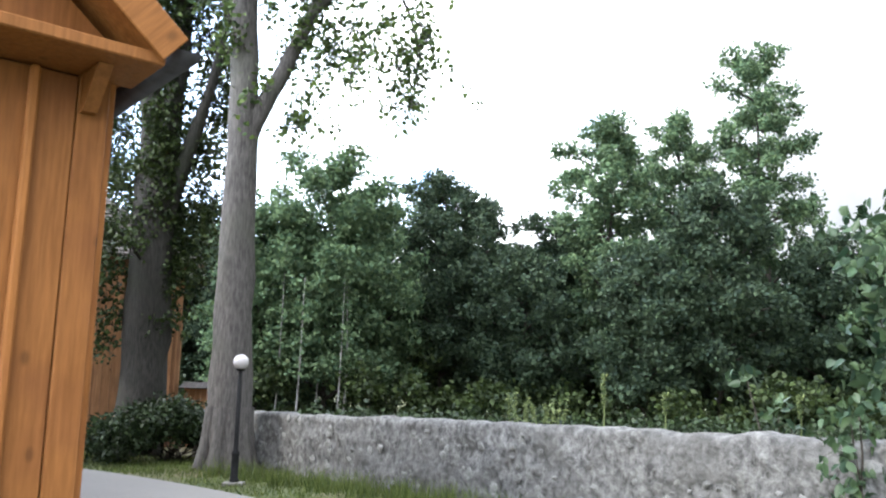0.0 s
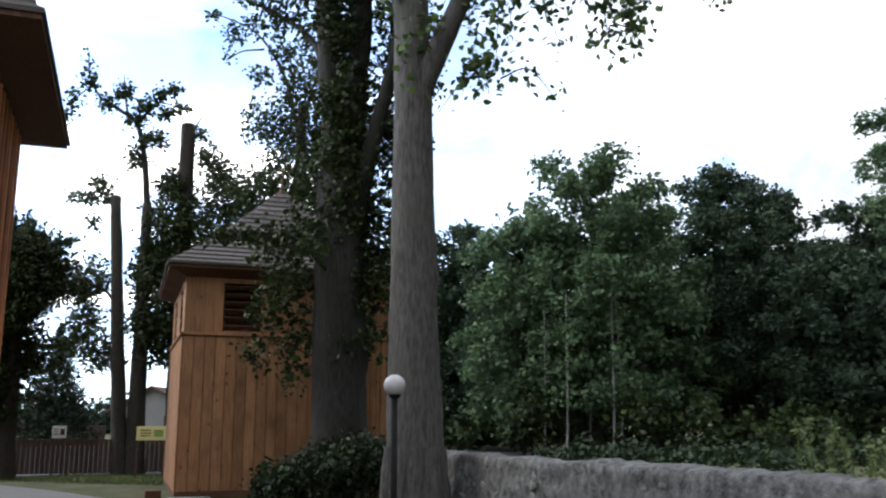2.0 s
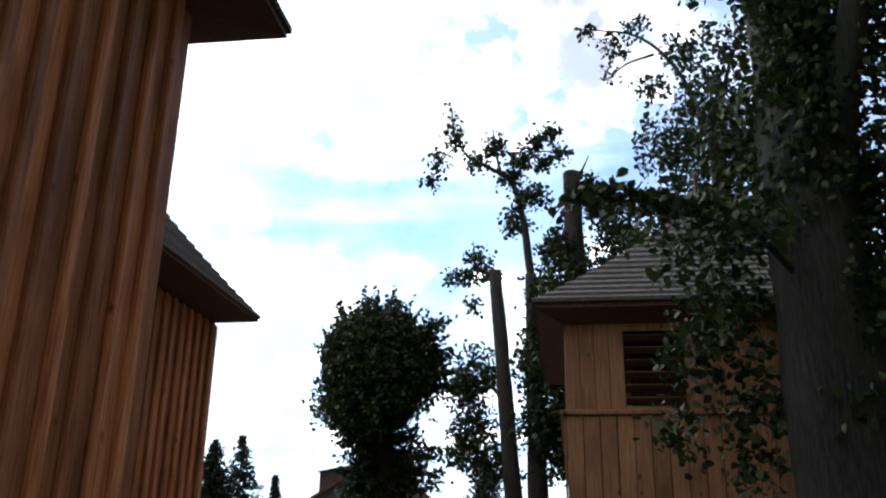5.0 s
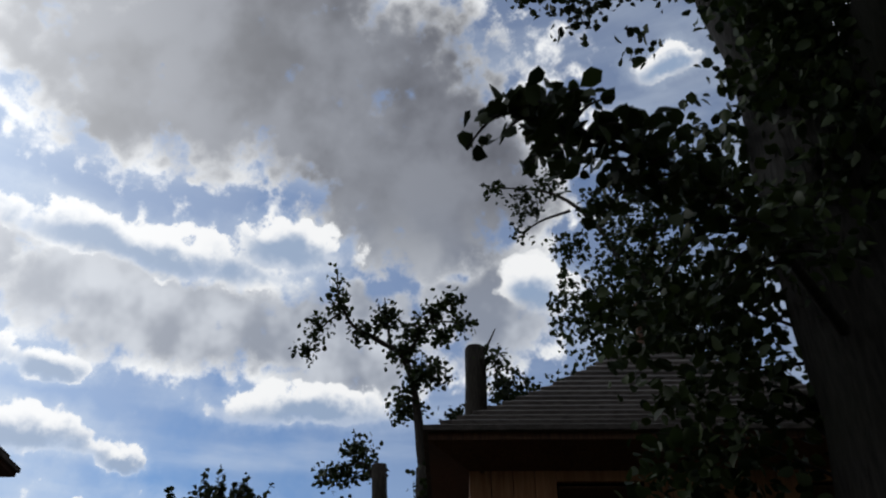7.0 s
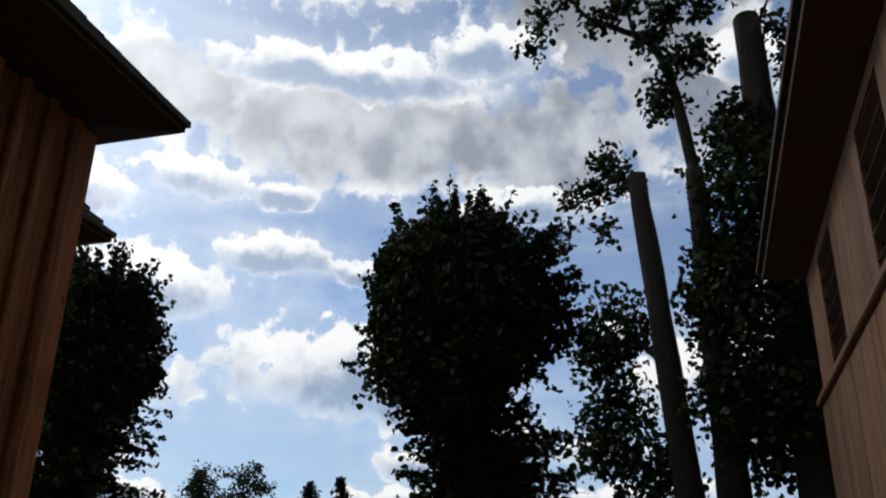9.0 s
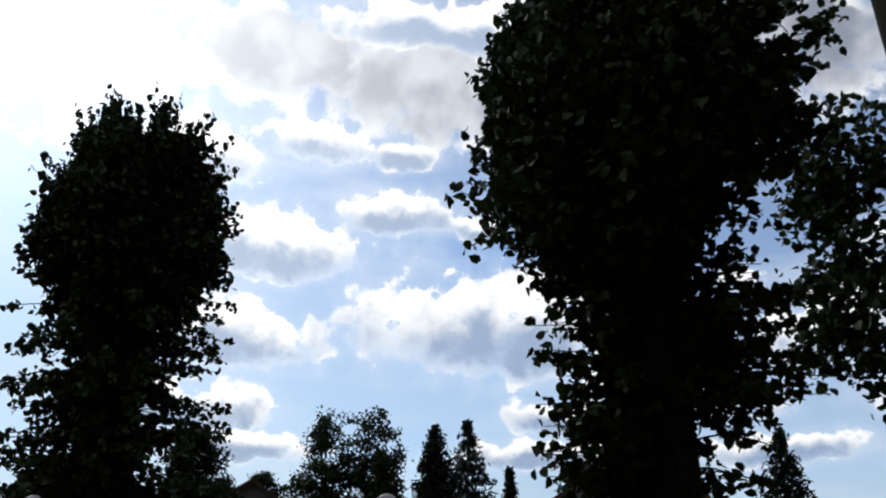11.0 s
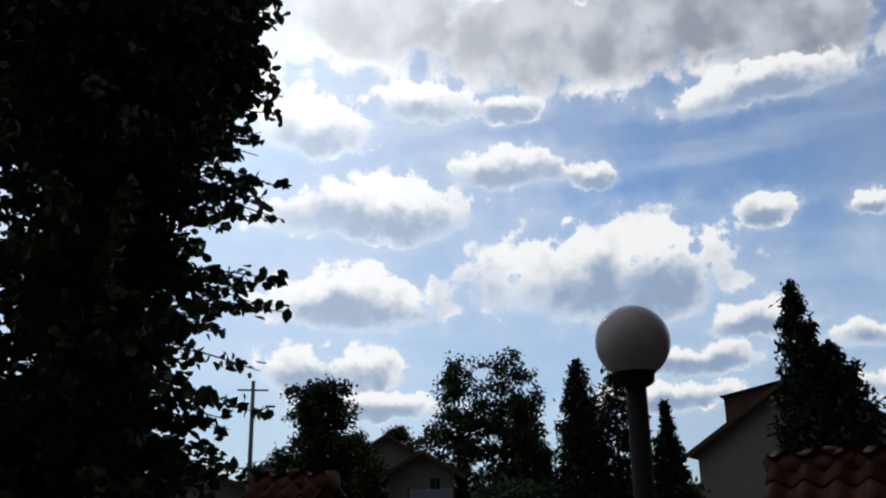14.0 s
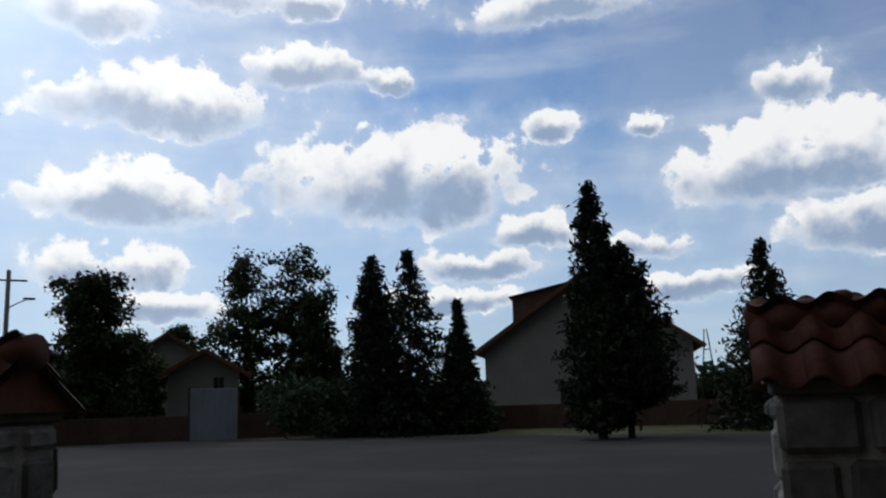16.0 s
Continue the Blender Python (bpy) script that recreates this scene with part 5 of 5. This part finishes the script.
def weeds():
    """Tall weeds that stand on the top of the stone wall, and grass tufts at its foot."""
    a, b = Vector((2.28, 11.85, 0)) - V * 9.0, Vector((2.28, 11.85, 0)) + V * 12.5
    way = (b - a).normalized()

    def place(x, y):
        return Vector((x, y, 1.24))
    for x, y, h in ((2.32, 12.10, 0.74), (3.0, 11.5, 0.5), (4.3, 10.4, 0.5)):
        p = thing("mullein_stalk", "tall dry green mullein stalk on the wall", "weed", Matrix.Translation(place(x, y)), "wall weeds")
        child("stalk", limbs_mesh("stalk", [([(0, 0, -0.06), (0.01, 0, h * 0.5), (0.0, 0.01, h)], 0.014, 0.006)], YELLOWWEED, 6, 3), p)
        q = np.stack([rng(5).normal(size=110) * 0.015, rng(6).normal(size=110) * 0.015, rng(7).uniform(h * 0.45, h * 0.97, 110)], 1)
        v, f = leaves(q, 0.05, 4, -0.4)
        child("seed_head", mesh_fast("seed_head", v, f, YELLOWWEED), p)
    r = rng(77)
    for k in range(12):
        s = -0.75 + 1.05 * k / 11
        base = place(1.62, 12.72) + way * (-s)
        h = r.uniform(0.26, 0.48)
        lean = r.normal() * 0.12 + (s + 0.2) * -0.25
        p = thing("weed", "spindly yellow-green weed on the wall top", "weed", Matrix.Translation(base), "wall weeds")
        tip = way * lean
        child("stalk", limbs_mesh("stalk", [([(0, 0, -0.06), (tip.x * 0.4, tip.y * 0.4, h * 0.5), (tip.x, tip.y, h)], 0.008, 0.003)], YELLOWWEED, 5, 3), p)
        t = r.uniform(0.1, 1, 30)
        q = np.stack([tip.x * t, tip.y * t, h * t], 1) + r.normal(size=(30, 3)) * 0.018
        v, f = leaves(q, 0.07, k, -0.5, 0.35)
        child("leaf", mesh_fast("leaf", v, f, YELLOWWEED), p)


weeds()


def grass_blades(name, label, spots, per, seed, h=0.12):
    """Standing grass blades as one mass."""
    r = rng(seed)
    pts = []
    for x, y, rx, ry in spots:
        n = int(per * rx * ry)
        pts.append(np.stack([x + rx * r.uniform(-1, 1, n), y + ry * r.uniform(-1, 1, n)], 1))
    p = np.concatenate(pts)
    line = np.array([(q.x, q.y) for q in PATH_LINE])
    way = np.linalg.norm(p[:, None, :] - line[None, :, :], axis=2).min(1)
    p = p[way > 1.48 + 0.08 * r.normal(size=len(p))]
    n = len(p)
    a = r.uniform(0, 6.28, n)
    hh = h * r.uniform(0.4, 1.3, n)
    lean = r.normal(size=(n, 2)) * 0.35
    w = 0.008
    b0 = np.stack([p[:, 0] - w * np.cos(a), p[:, 1] - w * np.sin(a), np.zeros(n)], 1)
    b1 = np.stack([p[:, 0] + w * np.cos(a), p[:, 1] + w * np.sin(a), np.zeros(n)], 1)
    tp = np.stack([p[:, 0] + lean[:, 0] * hh, p[:, 1] + lean[:, 1] * hh, hh], 1)
    verts = np.stack([b0, b1, tp], 1).reshape(-1, 3)
    tagged(new(name, mesh_fast(name, verts, np.arange(3 * n).reshape(-1, 3), GRASS)), label, "grass", kind="stuff")


grass_blades("grass", "short grass of the churchyard lawn", [(-2.8, 16.5, 3.6, 3.2), (-7.5, 19.5, 3.0, 2.2), (1.8, 12.8, 2.0, 2.0), (-16.0, 27.5, 4.0, 2.0), (-9.0, 21.2, 1.8, 1.4)], 900, 1, 0.09)
grass_blades("tall_grass", "taller tufts of grass at the foot of the wall", [(-1.6 + 0.75 * k, 15.15 - 0.66 * k, 0.5, 0.4) for k in range(-3, 6)], 1500, 2, 0.32)


# ---- the wood behind the wall ----
def forest_tree(x, y, h, spread, seed, leaf, size=0.34, layers=9, open_=0.5, base=0.12, bark=BARKDARK, per=60):
    """A tall broadleaf of the wood: straight stem, spreading limbs, foliage in separate tiers of clumps."""
    r = rng(seed)
    limbs = [([(0, 0, 0), (0.1 * r.normal(), 0.1 * r.normal(), h * 0.35), (0.2 * r.normal(), 0.2 * r.normal(), h * 0.7), (0, 0, h * 0.96)], 0.011 * h, 0.03)]
    blobs = []
    for k in range(layers):
        f = k / (layers - 1)
        z = h * (base + (0.93 - base) * f)
        reach = spread * (math.sin(math.pi * (0.22 + 0.70 * f)) ** 0.55) * r.uniform(0.75, 1.2)
        n = max(3, int(7 * reach / spread))
        a0 = r.uniform(0, 6.28)
        for j in range(n):
            a = a0 + 6.28 * j / n + r.normal() * 0.25
            d = reach * r.uniform(0.5, 1.0)
            tip = (d * math.cos(a), d * math.sin(a), z + 0.10 * d + r.normal() * 0.4)
            if j % 2 == 0:
                limbs.append(([(0, 0, z - 0.35 * d), (tip[0] * 0.5, tip[1] * 0.5, z - 0.05 * d), tip], 0.05 + 0.02 * d, 0.02))
            rad = spread * r.uniform(0.17, 0.30) * (1.15 - open_ * 0.5)
            blobs.append((*tip, rad, r.uniform(0.5, 0.8)))
            blobs.append((tip[0] * 0.55, tip[1] * 0.55, z + r.normal() * 0.4, rad * 0.9, 0.6))
    blobs.append((0, 0, h * 0.95, spread * 0.22, 1.2))
    crown = bunch(clumps(blobs, per, seed, 0.15), 5, 0.20, seed + 1)
    t = thing("forest_tree", "tall leafy tree at the edge of the wood", "tree", Matrix.Translation((x, y, 0)), "trees of the wood")
    child("trunk", limbs_mesh("trunk", limbs[:1], bark, 10, seed), t)
    tagged(child("branch_work", limbs_mesh("branch_work", limbs[1:], bark, 5, seed + 3), t), kind="stuff")
    v, f = leaves(crown, size, seed, 0.2, 0.7)
    child("crown", mesh_fast("crown", v, f, leaf), t)


def at(yaw, d):
    """A place at that bearing and distance from the walk's start."""
    return (-d * math.sin(radians(yaw)), d * math.cos(radians(yaw)))


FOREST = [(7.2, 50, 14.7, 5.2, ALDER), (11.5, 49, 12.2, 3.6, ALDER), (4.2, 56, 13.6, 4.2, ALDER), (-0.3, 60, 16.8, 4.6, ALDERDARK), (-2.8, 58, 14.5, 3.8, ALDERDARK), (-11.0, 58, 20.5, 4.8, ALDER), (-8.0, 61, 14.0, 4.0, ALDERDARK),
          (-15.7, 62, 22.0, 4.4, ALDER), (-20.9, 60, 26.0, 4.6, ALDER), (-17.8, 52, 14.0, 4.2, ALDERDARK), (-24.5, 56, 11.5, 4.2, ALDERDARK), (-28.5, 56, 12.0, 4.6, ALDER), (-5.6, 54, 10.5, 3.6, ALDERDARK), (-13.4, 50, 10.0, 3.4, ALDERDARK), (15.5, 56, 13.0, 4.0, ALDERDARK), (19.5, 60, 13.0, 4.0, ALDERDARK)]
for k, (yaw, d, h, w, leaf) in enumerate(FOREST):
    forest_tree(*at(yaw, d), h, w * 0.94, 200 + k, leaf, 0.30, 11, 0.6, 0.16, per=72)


def understorey():
    """Mass of bushes and young growth under the wood's edge, tree shade put into dark leaf colours."""
    r = rng(300)
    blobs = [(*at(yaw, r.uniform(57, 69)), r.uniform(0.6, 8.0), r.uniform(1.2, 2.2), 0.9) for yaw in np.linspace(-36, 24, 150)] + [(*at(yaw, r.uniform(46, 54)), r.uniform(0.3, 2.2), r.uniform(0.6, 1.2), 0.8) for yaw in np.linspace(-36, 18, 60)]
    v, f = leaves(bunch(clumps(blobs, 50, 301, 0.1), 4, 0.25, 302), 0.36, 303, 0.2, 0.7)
    # near-black leaf colour stands in for the shade under the trees
    tagged(new("undergrowth", mesh_fast("undergrowth", v, f, LINDENSHADE)), "undergrowth along the edge of the wood, shade put into its leaf colour", "undergrowth", kind="stuff")
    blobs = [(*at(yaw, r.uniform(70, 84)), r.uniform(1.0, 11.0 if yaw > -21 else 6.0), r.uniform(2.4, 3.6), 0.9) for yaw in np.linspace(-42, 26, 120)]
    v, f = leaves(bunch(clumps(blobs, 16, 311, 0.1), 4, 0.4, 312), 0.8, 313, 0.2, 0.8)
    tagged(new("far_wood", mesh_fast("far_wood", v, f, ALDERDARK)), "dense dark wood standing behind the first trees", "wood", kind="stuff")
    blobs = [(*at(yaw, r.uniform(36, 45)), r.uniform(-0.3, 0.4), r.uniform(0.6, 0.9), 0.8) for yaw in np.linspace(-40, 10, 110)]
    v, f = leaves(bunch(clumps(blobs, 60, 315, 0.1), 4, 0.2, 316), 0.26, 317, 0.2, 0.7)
    # brambles borrow the dark laurel leaf to look tree-shaded
    tagged(new("bramble_growth", mesh_fast("bramble_growth", v, f, LAUREL)), "low brambles between the wall and the wood, coloured dark as if shaded", "brambles", kind="stuff")
    for k, (yaw, d, h) in enumerate(((10.2, 47, 9.5), (7.7, 48, 9.0), (6.3, 46, 8.0), (5.9, 47, 9.0), (8.9, 46, 7.5))):
        x, y = at(yaw, d)
        t = thing("birch_sapling", "slim pale birch stem at the edge of the wood", "tree", Matrix.Translation((x, y, 0)), "birch stems")
        child("trunk", limbs_mesh("trunk", [([(0, 0, 0), (0.1, 0, h * 0.4), (0.15 * (-1) ** k, 0, h)], 0.06, 0.02)], BIRCH, 8, k), t)
        v, f = leaves(bunch(clumps([(0.1, 0, h * q, 0.8, 0.8) for q in (0.35, 0.55, 0.75, 0.95)], 45, 320 + k, 0.1), 3, 0.15, 330 + k), 0.22, 340 + k)
        child("crown", mesh_fast("crown", v, f, ALDER), t)


understorey()


# ---- beyond the square ----
def conifer(x, y, h, w, seed, columnar=False, clear=0.05):
    """A conifer with drooping whorls, or a dense columnar one."""
    r = rng(seed)
    t = thing("conifer", "dark columnar thuja beside the square" if columnar else "dark spruce with drooping whorls beside the square", "tree", Matrix.Translation((x, y, 0)), "conifers")
    child("trunk", limbs_mesh("trunk", [([(0, 0, 0), (0, 0, h * 0.5), (0, 0, h * 0.98)], 0.02 * h, 0.02)], BARKDARK, 8, seed), t)
    places = []
    n = 44
    for k in range(n):
        f = k / (n - 1)
        z = h * (clear + (0.99 - clear) * f)
        reach = w * ((1 - f) ** 0.55 * (0.75 + 0.25 * min(1, f * 4)) if columnar else (1 - f) ** 0.9 + 0.03) * r.uniform(0.8, 1.15)
        m = max(5, int(30 * reach / w))
        for j in range(m):
            a = r.uniform(0, 6.28)
            d = reach * r.uniform(0.8, 1.12)
            q = np.linspace(0.25, 1, 12)
            zz = z + (0.25 * d * q if columnar else -0.28 * d * q + 0.10 * d * q ** 3)
            places.append(np.stack([d * q * math.cos(a), d * q * math.sin(a), zz], 1) + r.normal(size=(12, 3)) * 0.10)
    v, f = leaves(np.concatenate(places), 0.36, seed, -0.3 if columnar else 0.3, 0.4)
    child("crown", mesh_fast("crown", v, f, NEEDLE), t)


def roundtree(x, y, h, w, seed, leaf, base=0.25, layers=8, per=70, size=0.3):
    forest_tree(x, y, h, w, seed, leaf, size, layers, 0.1, base, BARKDARK, per)


def from_gate(t_yaw, d):
    """A place at that bearing and distance from the gate."""
    return (-20.92 - d * math.sin(radians(t_yaw)), 23.28 + d * math.cos(radians(t_yaw)))


conifer(*from_gate(62.6, 46), 9.3, 1.9, 401, True)
conifer(*from_gate(60.2, 48), 10.0, 4.0, 402)
conifer(*from_gate(57.0, 47), 7.0, 1.5, 403)
conifer(*from_gate(64.9, 60), 5.0, 1.0, 404)
conifer(*from_gate(48.1, 36), 10.4, 1.7, 405, True, 0.03)
conifer(*from_gate(46.3, 36.5), 7.8, 2.5, 406, True, 0.15)
conifer(*from_gate(37.6, 44), 8.8, 3.5, 407)
# round trees: backlit silhouette painted in with the near-black linden leaf colour
roundtree(*from_gate(79.9, 56), 9.6, 2.9, 411, LINDENSHADE, 0.1, 9, 90, 0.28)
roundtree(*from_gate(70.6, 62), 12.6, 2.7, 412, LINDENSHADE, 0.2, 9, 40, 0.3)
roundtree(*from_gate(67.5, 62), 12.4, 2.5, 413, LINDENSHADE, 0.2, 9, 40, 0.3)
roundtree(*from_gate(66.2, 60), 9.0, 1.9, 414, LINDENSHADE, 0.1, 8, 90, 0.3)
roundtree(*from_gate(77.2, 66), 5.5, 2.6, 415, LINDENSHADE, 0.05, 6, 90, 0.3)

roundtree(*from_gate(77.6, 82), 8.2, 3.2, 416, LINDENSHADE, 0.05, 6, 90, 0.3)
roundtree(*from_gate(74.6, 96), 10.4, 3.0, 417, LINDENSHADE, 0.05, 6, 90, 0.3)
roundtree(*from_gate(82.6, 90), 6.4, 3.4, 418, LINDENSHADE, 0.05, 6, 90, 0.3)


def garden_hedge():
    """Dark garden growth between the conifers across the square."""
    r = rng(420)
    blobs = [(*from_gate(yaw, r.uniform(47, 50)), r.uniform(0.4, 2.6), r.uniform(0.7, 1.1), 0.9) for yaw in np.linspace(68.6, 55.5, 38)]
    v, f = leaves(bunch(clumps(blobs, 70, 421, 0.1), 4, 0.2, 422), 0.3, 423, 0.2, 0.7)
    tagged(new("garden_growth", mesh_fast("garden_growth", v, f, ALDERDARK)), "dark garden shrubs growing between conifers", "shrubs", kind="stuff")


garden_hedge()


def window(parent, x, y, z, w, h, turn=0.0):
    f = child("window", box_mesh("window", (w, 0.06, h), PANE, 0.0), parent, Matrix.Translation((x, y, z)) @ Matrix.Rotation(turn, 4, "Z"))
    for dx, dz, a, b in ((0, h / 2, w + 0.1, 0.08), (0, -h / 2, w + 0.1, 0.08), (-w / 2, 0, 0.08, h), (w / 2, 0, 0.08, h), (0, 0, 0.05, h)):
        child("window_frame", box_mesh("window_frame", (a, 0.09, b), RENDER_WHITE, 0.006, (dx, 0, dz)), f)


def gable_house(x, y, turn, w, length, eave, ridge, label, mat=RENDER_WHITE, roof=HOUSEROOF, dormer=False, openings=()):
    """A house with its gable to the square: rendered walls, overhanging roof, windows."""
    hs = thing("house", label, "house", pose(x, y, 0, 0, 0, turn), "houses by the square")
    a = w / 2
    verts = [(-a, 0, 0), (a, 0, 0), (a, 0, eave), (0, 0, ridge - 0.15), (-a, 0, eave), (-a, length, 0), (a, length, 0), (a, length, eave), (0, length, ridge - 0.15), (-a, length, eave)]
    child("wall", mesh_of("wall", verts, [(0, 1, 2, 3, 4), (9, 8, 7, 6, 5), (1, 6, 7, 2), (5, 0, 4, 9), (2, 7, 8, 3), (3, 8, 9, 4), (0, 5, 6, 1)], mat), hs)
    o = 0.7
    slope = (ridge - eave) / a
    n = 14
    for s in (-1, 1):
        for k in range(n):
            f0, f1 = k / n, (k + 1) / n
            x0, x1 = s * (a + o) * (1 - f0), s * (a + o) * (1 - f1)
            z0, z1 = ridge - slope * abs(x0) + 0.1, ridge - slope * abs(x1) + 0.06
            v = [(x0, -o, z0), (x0, length + o, z0), (x1, length + o, z1), (x1, -o, z1), (x0, -o, z0 - 0.09), (x0, length + o, z0 - 0.09), (x1, -o, z1 - 0.12)]
            child("roof_course", mesh_of("roof_course", v, [(0, 1, 2, 3), (4, 5, 1, 0), (4, 0, 3, 6)], roof), hs)
        run = Vector((a + o, 0, slope * (a + o)))
        child("barge_board", box_mesh("barge_board", (run.length, 0.06, 0.28), DARKWOOD, 0.01), hs, Matrix.Translation((s * (a + o) / 2, -o - 0.035, ridge - slope * (a + o) / 2 - 0.02)) @ Matrix.Rotation(s * math.atan(slope), 4, "Y"))
    if dormer:
        xl, zl = -0.72 * a, ridge - slope * 0.72 * a
        v = [(xl - 0.25, 0.7, ridge - 1.15), (xl - 0.25, 6.2, ridge - 1.15), (-0.3, 6.2, ridge - 0.2), (-0.3, 0.7, ridge - 0.2), (xl, 1.0, zl), (xl, 6.0, zl), (xl, 1.0, ridge - 1.1), (xl, 6.0, ridge - 1.1), (-0.3, 1.0, ridge - 0.3), (-0.3, 6.0, ridge - 0.3)]
        child("dormer", mesh_of("dormer", v, [(0, 1, 2, 3), (4, 5, 7, 6), (4, 6, 8), (5, 9, 7)], roof), hs)
    for wx, wz, ww, wh in openings:
        window(hs, wx, -0.01, wz, ww, wh)
    return hs


gable_house(*from_gate(48.7, 57), 47.5, 13.2, 12.0, 5.1, 9.6, "white rendered house with a steep brown tiled roof and dormer", dormer=True, openings=((-1.4, 2.0, 0.9, 1.5), (2.6, 1.7, 1.0, 1.4), (4.4, 1.7, 1.0, 1.4)))
gable_house(*from_gate(73.2, 58), 74, 4.4, 6.0, 4.1, 5.4, "small rendered outbuilding with a pale sheet roof", openings=((0.9, 3.3, 0.7, 0.8),), roof=METALSHEET)
gable_house(*from_gate(75.4, 88), 76, 10, 9.0, 5.8, 9.0, "distant house with a low brown roof", openings=((-2, 3.4, 1, 1.3), (2, 3.4, 1, 1.3)))
gable_house(*from_gate(88.0, 62), 80, 12, 9.0, 2.6, 4.8, "long low building with a tiled roof", roof=CLAY)
gable_house(*from_gate(33.0, 90), 20, 10, 9.0, 3.2, 6.0, "distant pale house beyond the gardens", openings=((-2, 1.8, 1, 1.2), (2, 1.8, 1, 1.2)))

gate = thing("sheet_metal_gate", "pale blue-grey sheet metal gate panel across the square", "gate", pose(*from_gate(72.6, 50), 0, 0, 0, 72))
child("panel", box_mesh("panel", (2.5, 0.06, 2.75), METALSHEET, 0.01, (0, 0, 1.42)), gate)
for k in (-1, 1):
    child("post", box_mesh("post", (0.12, 0.14, 2.9), FENCE, 0.01, (1.32 * k, 0, 1.45)), gate)

far_fence = thing("garden_fence", "dark garden fence along the far side of the square", "fence")
board = box_mesh("fence_panel", (2.4, 0.06, 1.35), FENCE, 0.01, (0, 0, 0.7))
for k in range(34):
    yaw = 88.0 - 1.6 * k
    if 71.0 < yaw < 74.2:
        continue
    child("fence_panel", board, far_fence, pose(*from_gate(yaw, 51), 0, 0, 0, yaw))


def utility_pole():
    p = thing("utility_pole", "slim concrete pole with a crossarm and a street light", "pole", pose(*from_gate(84.6, 42), 0, 0, 0, 84))
    child("shaft", lathe("shaft", [(0.13, 0), (0.09, 7.9)], PAVING, 10), p)
    child("crossarm", box_mesh("crossarm", (1.5, 0.08, 0.08), IRON, 0.01, (0, 0, 7.45)), p)
    child("lamp_arm", limbs_mesh("lamp_arm", [([(0, 0, 6.2), (0.3, 0, 6.4), (0.7, 0, 6.6)], 0.03, 0.025)], IRON, 6, 1), p)
    child("lamp_head", box_mesh("lamp_head", (0.5, 0.16, 0.10), ZINC, 0.03, (0.85, 0, 6.66)), p)


utility_pole()
far = rng(500)
blobs = [(*from_gate(yaw, far.uniform(95, 130)), far.uniform(0.5, 2.6), far.uniform(2.0, 3.6), 0.8) for yaw in np.linspace(0, 130, 110)]
v, f = leaves(bunch(clumps(blobs, 14, 501, 0.1), 4, 0.5, 502), 0.9, 503, 0.2, 0.8)
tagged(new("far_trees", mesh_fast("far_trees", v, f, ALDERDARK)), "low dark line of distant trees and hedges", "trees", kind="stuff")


def lattice_mast():
    """A far lattice mast with two legs and cross bars."""
    m = thing("lattice_mast", "small distant steel lattice mast", "mast", pose(*from_gate(41.2, 90), 0, 0, 0, 41))
    for k in (-1, 1):
        child("leg", limbs_mesh("leg", [([(0.9 * k, 0, 0), (0.5 * k, 0, 4.0), (0.12 * k, 0, 8.0)], 0.09, 0.06)], IRON, 6, 2), m)
    for z, w in ((2.0, 1.5), (4.0, 1.1), (6.0, 0.7)):
        child("bar", box_mesh("bar", (w, 0.08, 0.10), IRON, 0.0, (0, 0, z)), m)


lattice_mast()
block = tagged(new("step_block", box_mesh("step_block", (0.34, 0.3, 0.2), DARKWOOD, 0.02, (0, 0, 0.10))), "small dark wooden step block beside the tower", "step")
block.matrix_world = pose(-11.75, 22.05, 0, 0, 0, TURN)
slab = tagged(new("stone_slab", box_mesh("stone_slab", (0.9, 0.5, 0.07), PAVING, 0.015, (0, 0, 0.035))), "flat pale stone slab at the tower's foot", "slab")
slab.matrix_world = pose(-10.75, 21.95, 0, 0, 0, TURN)
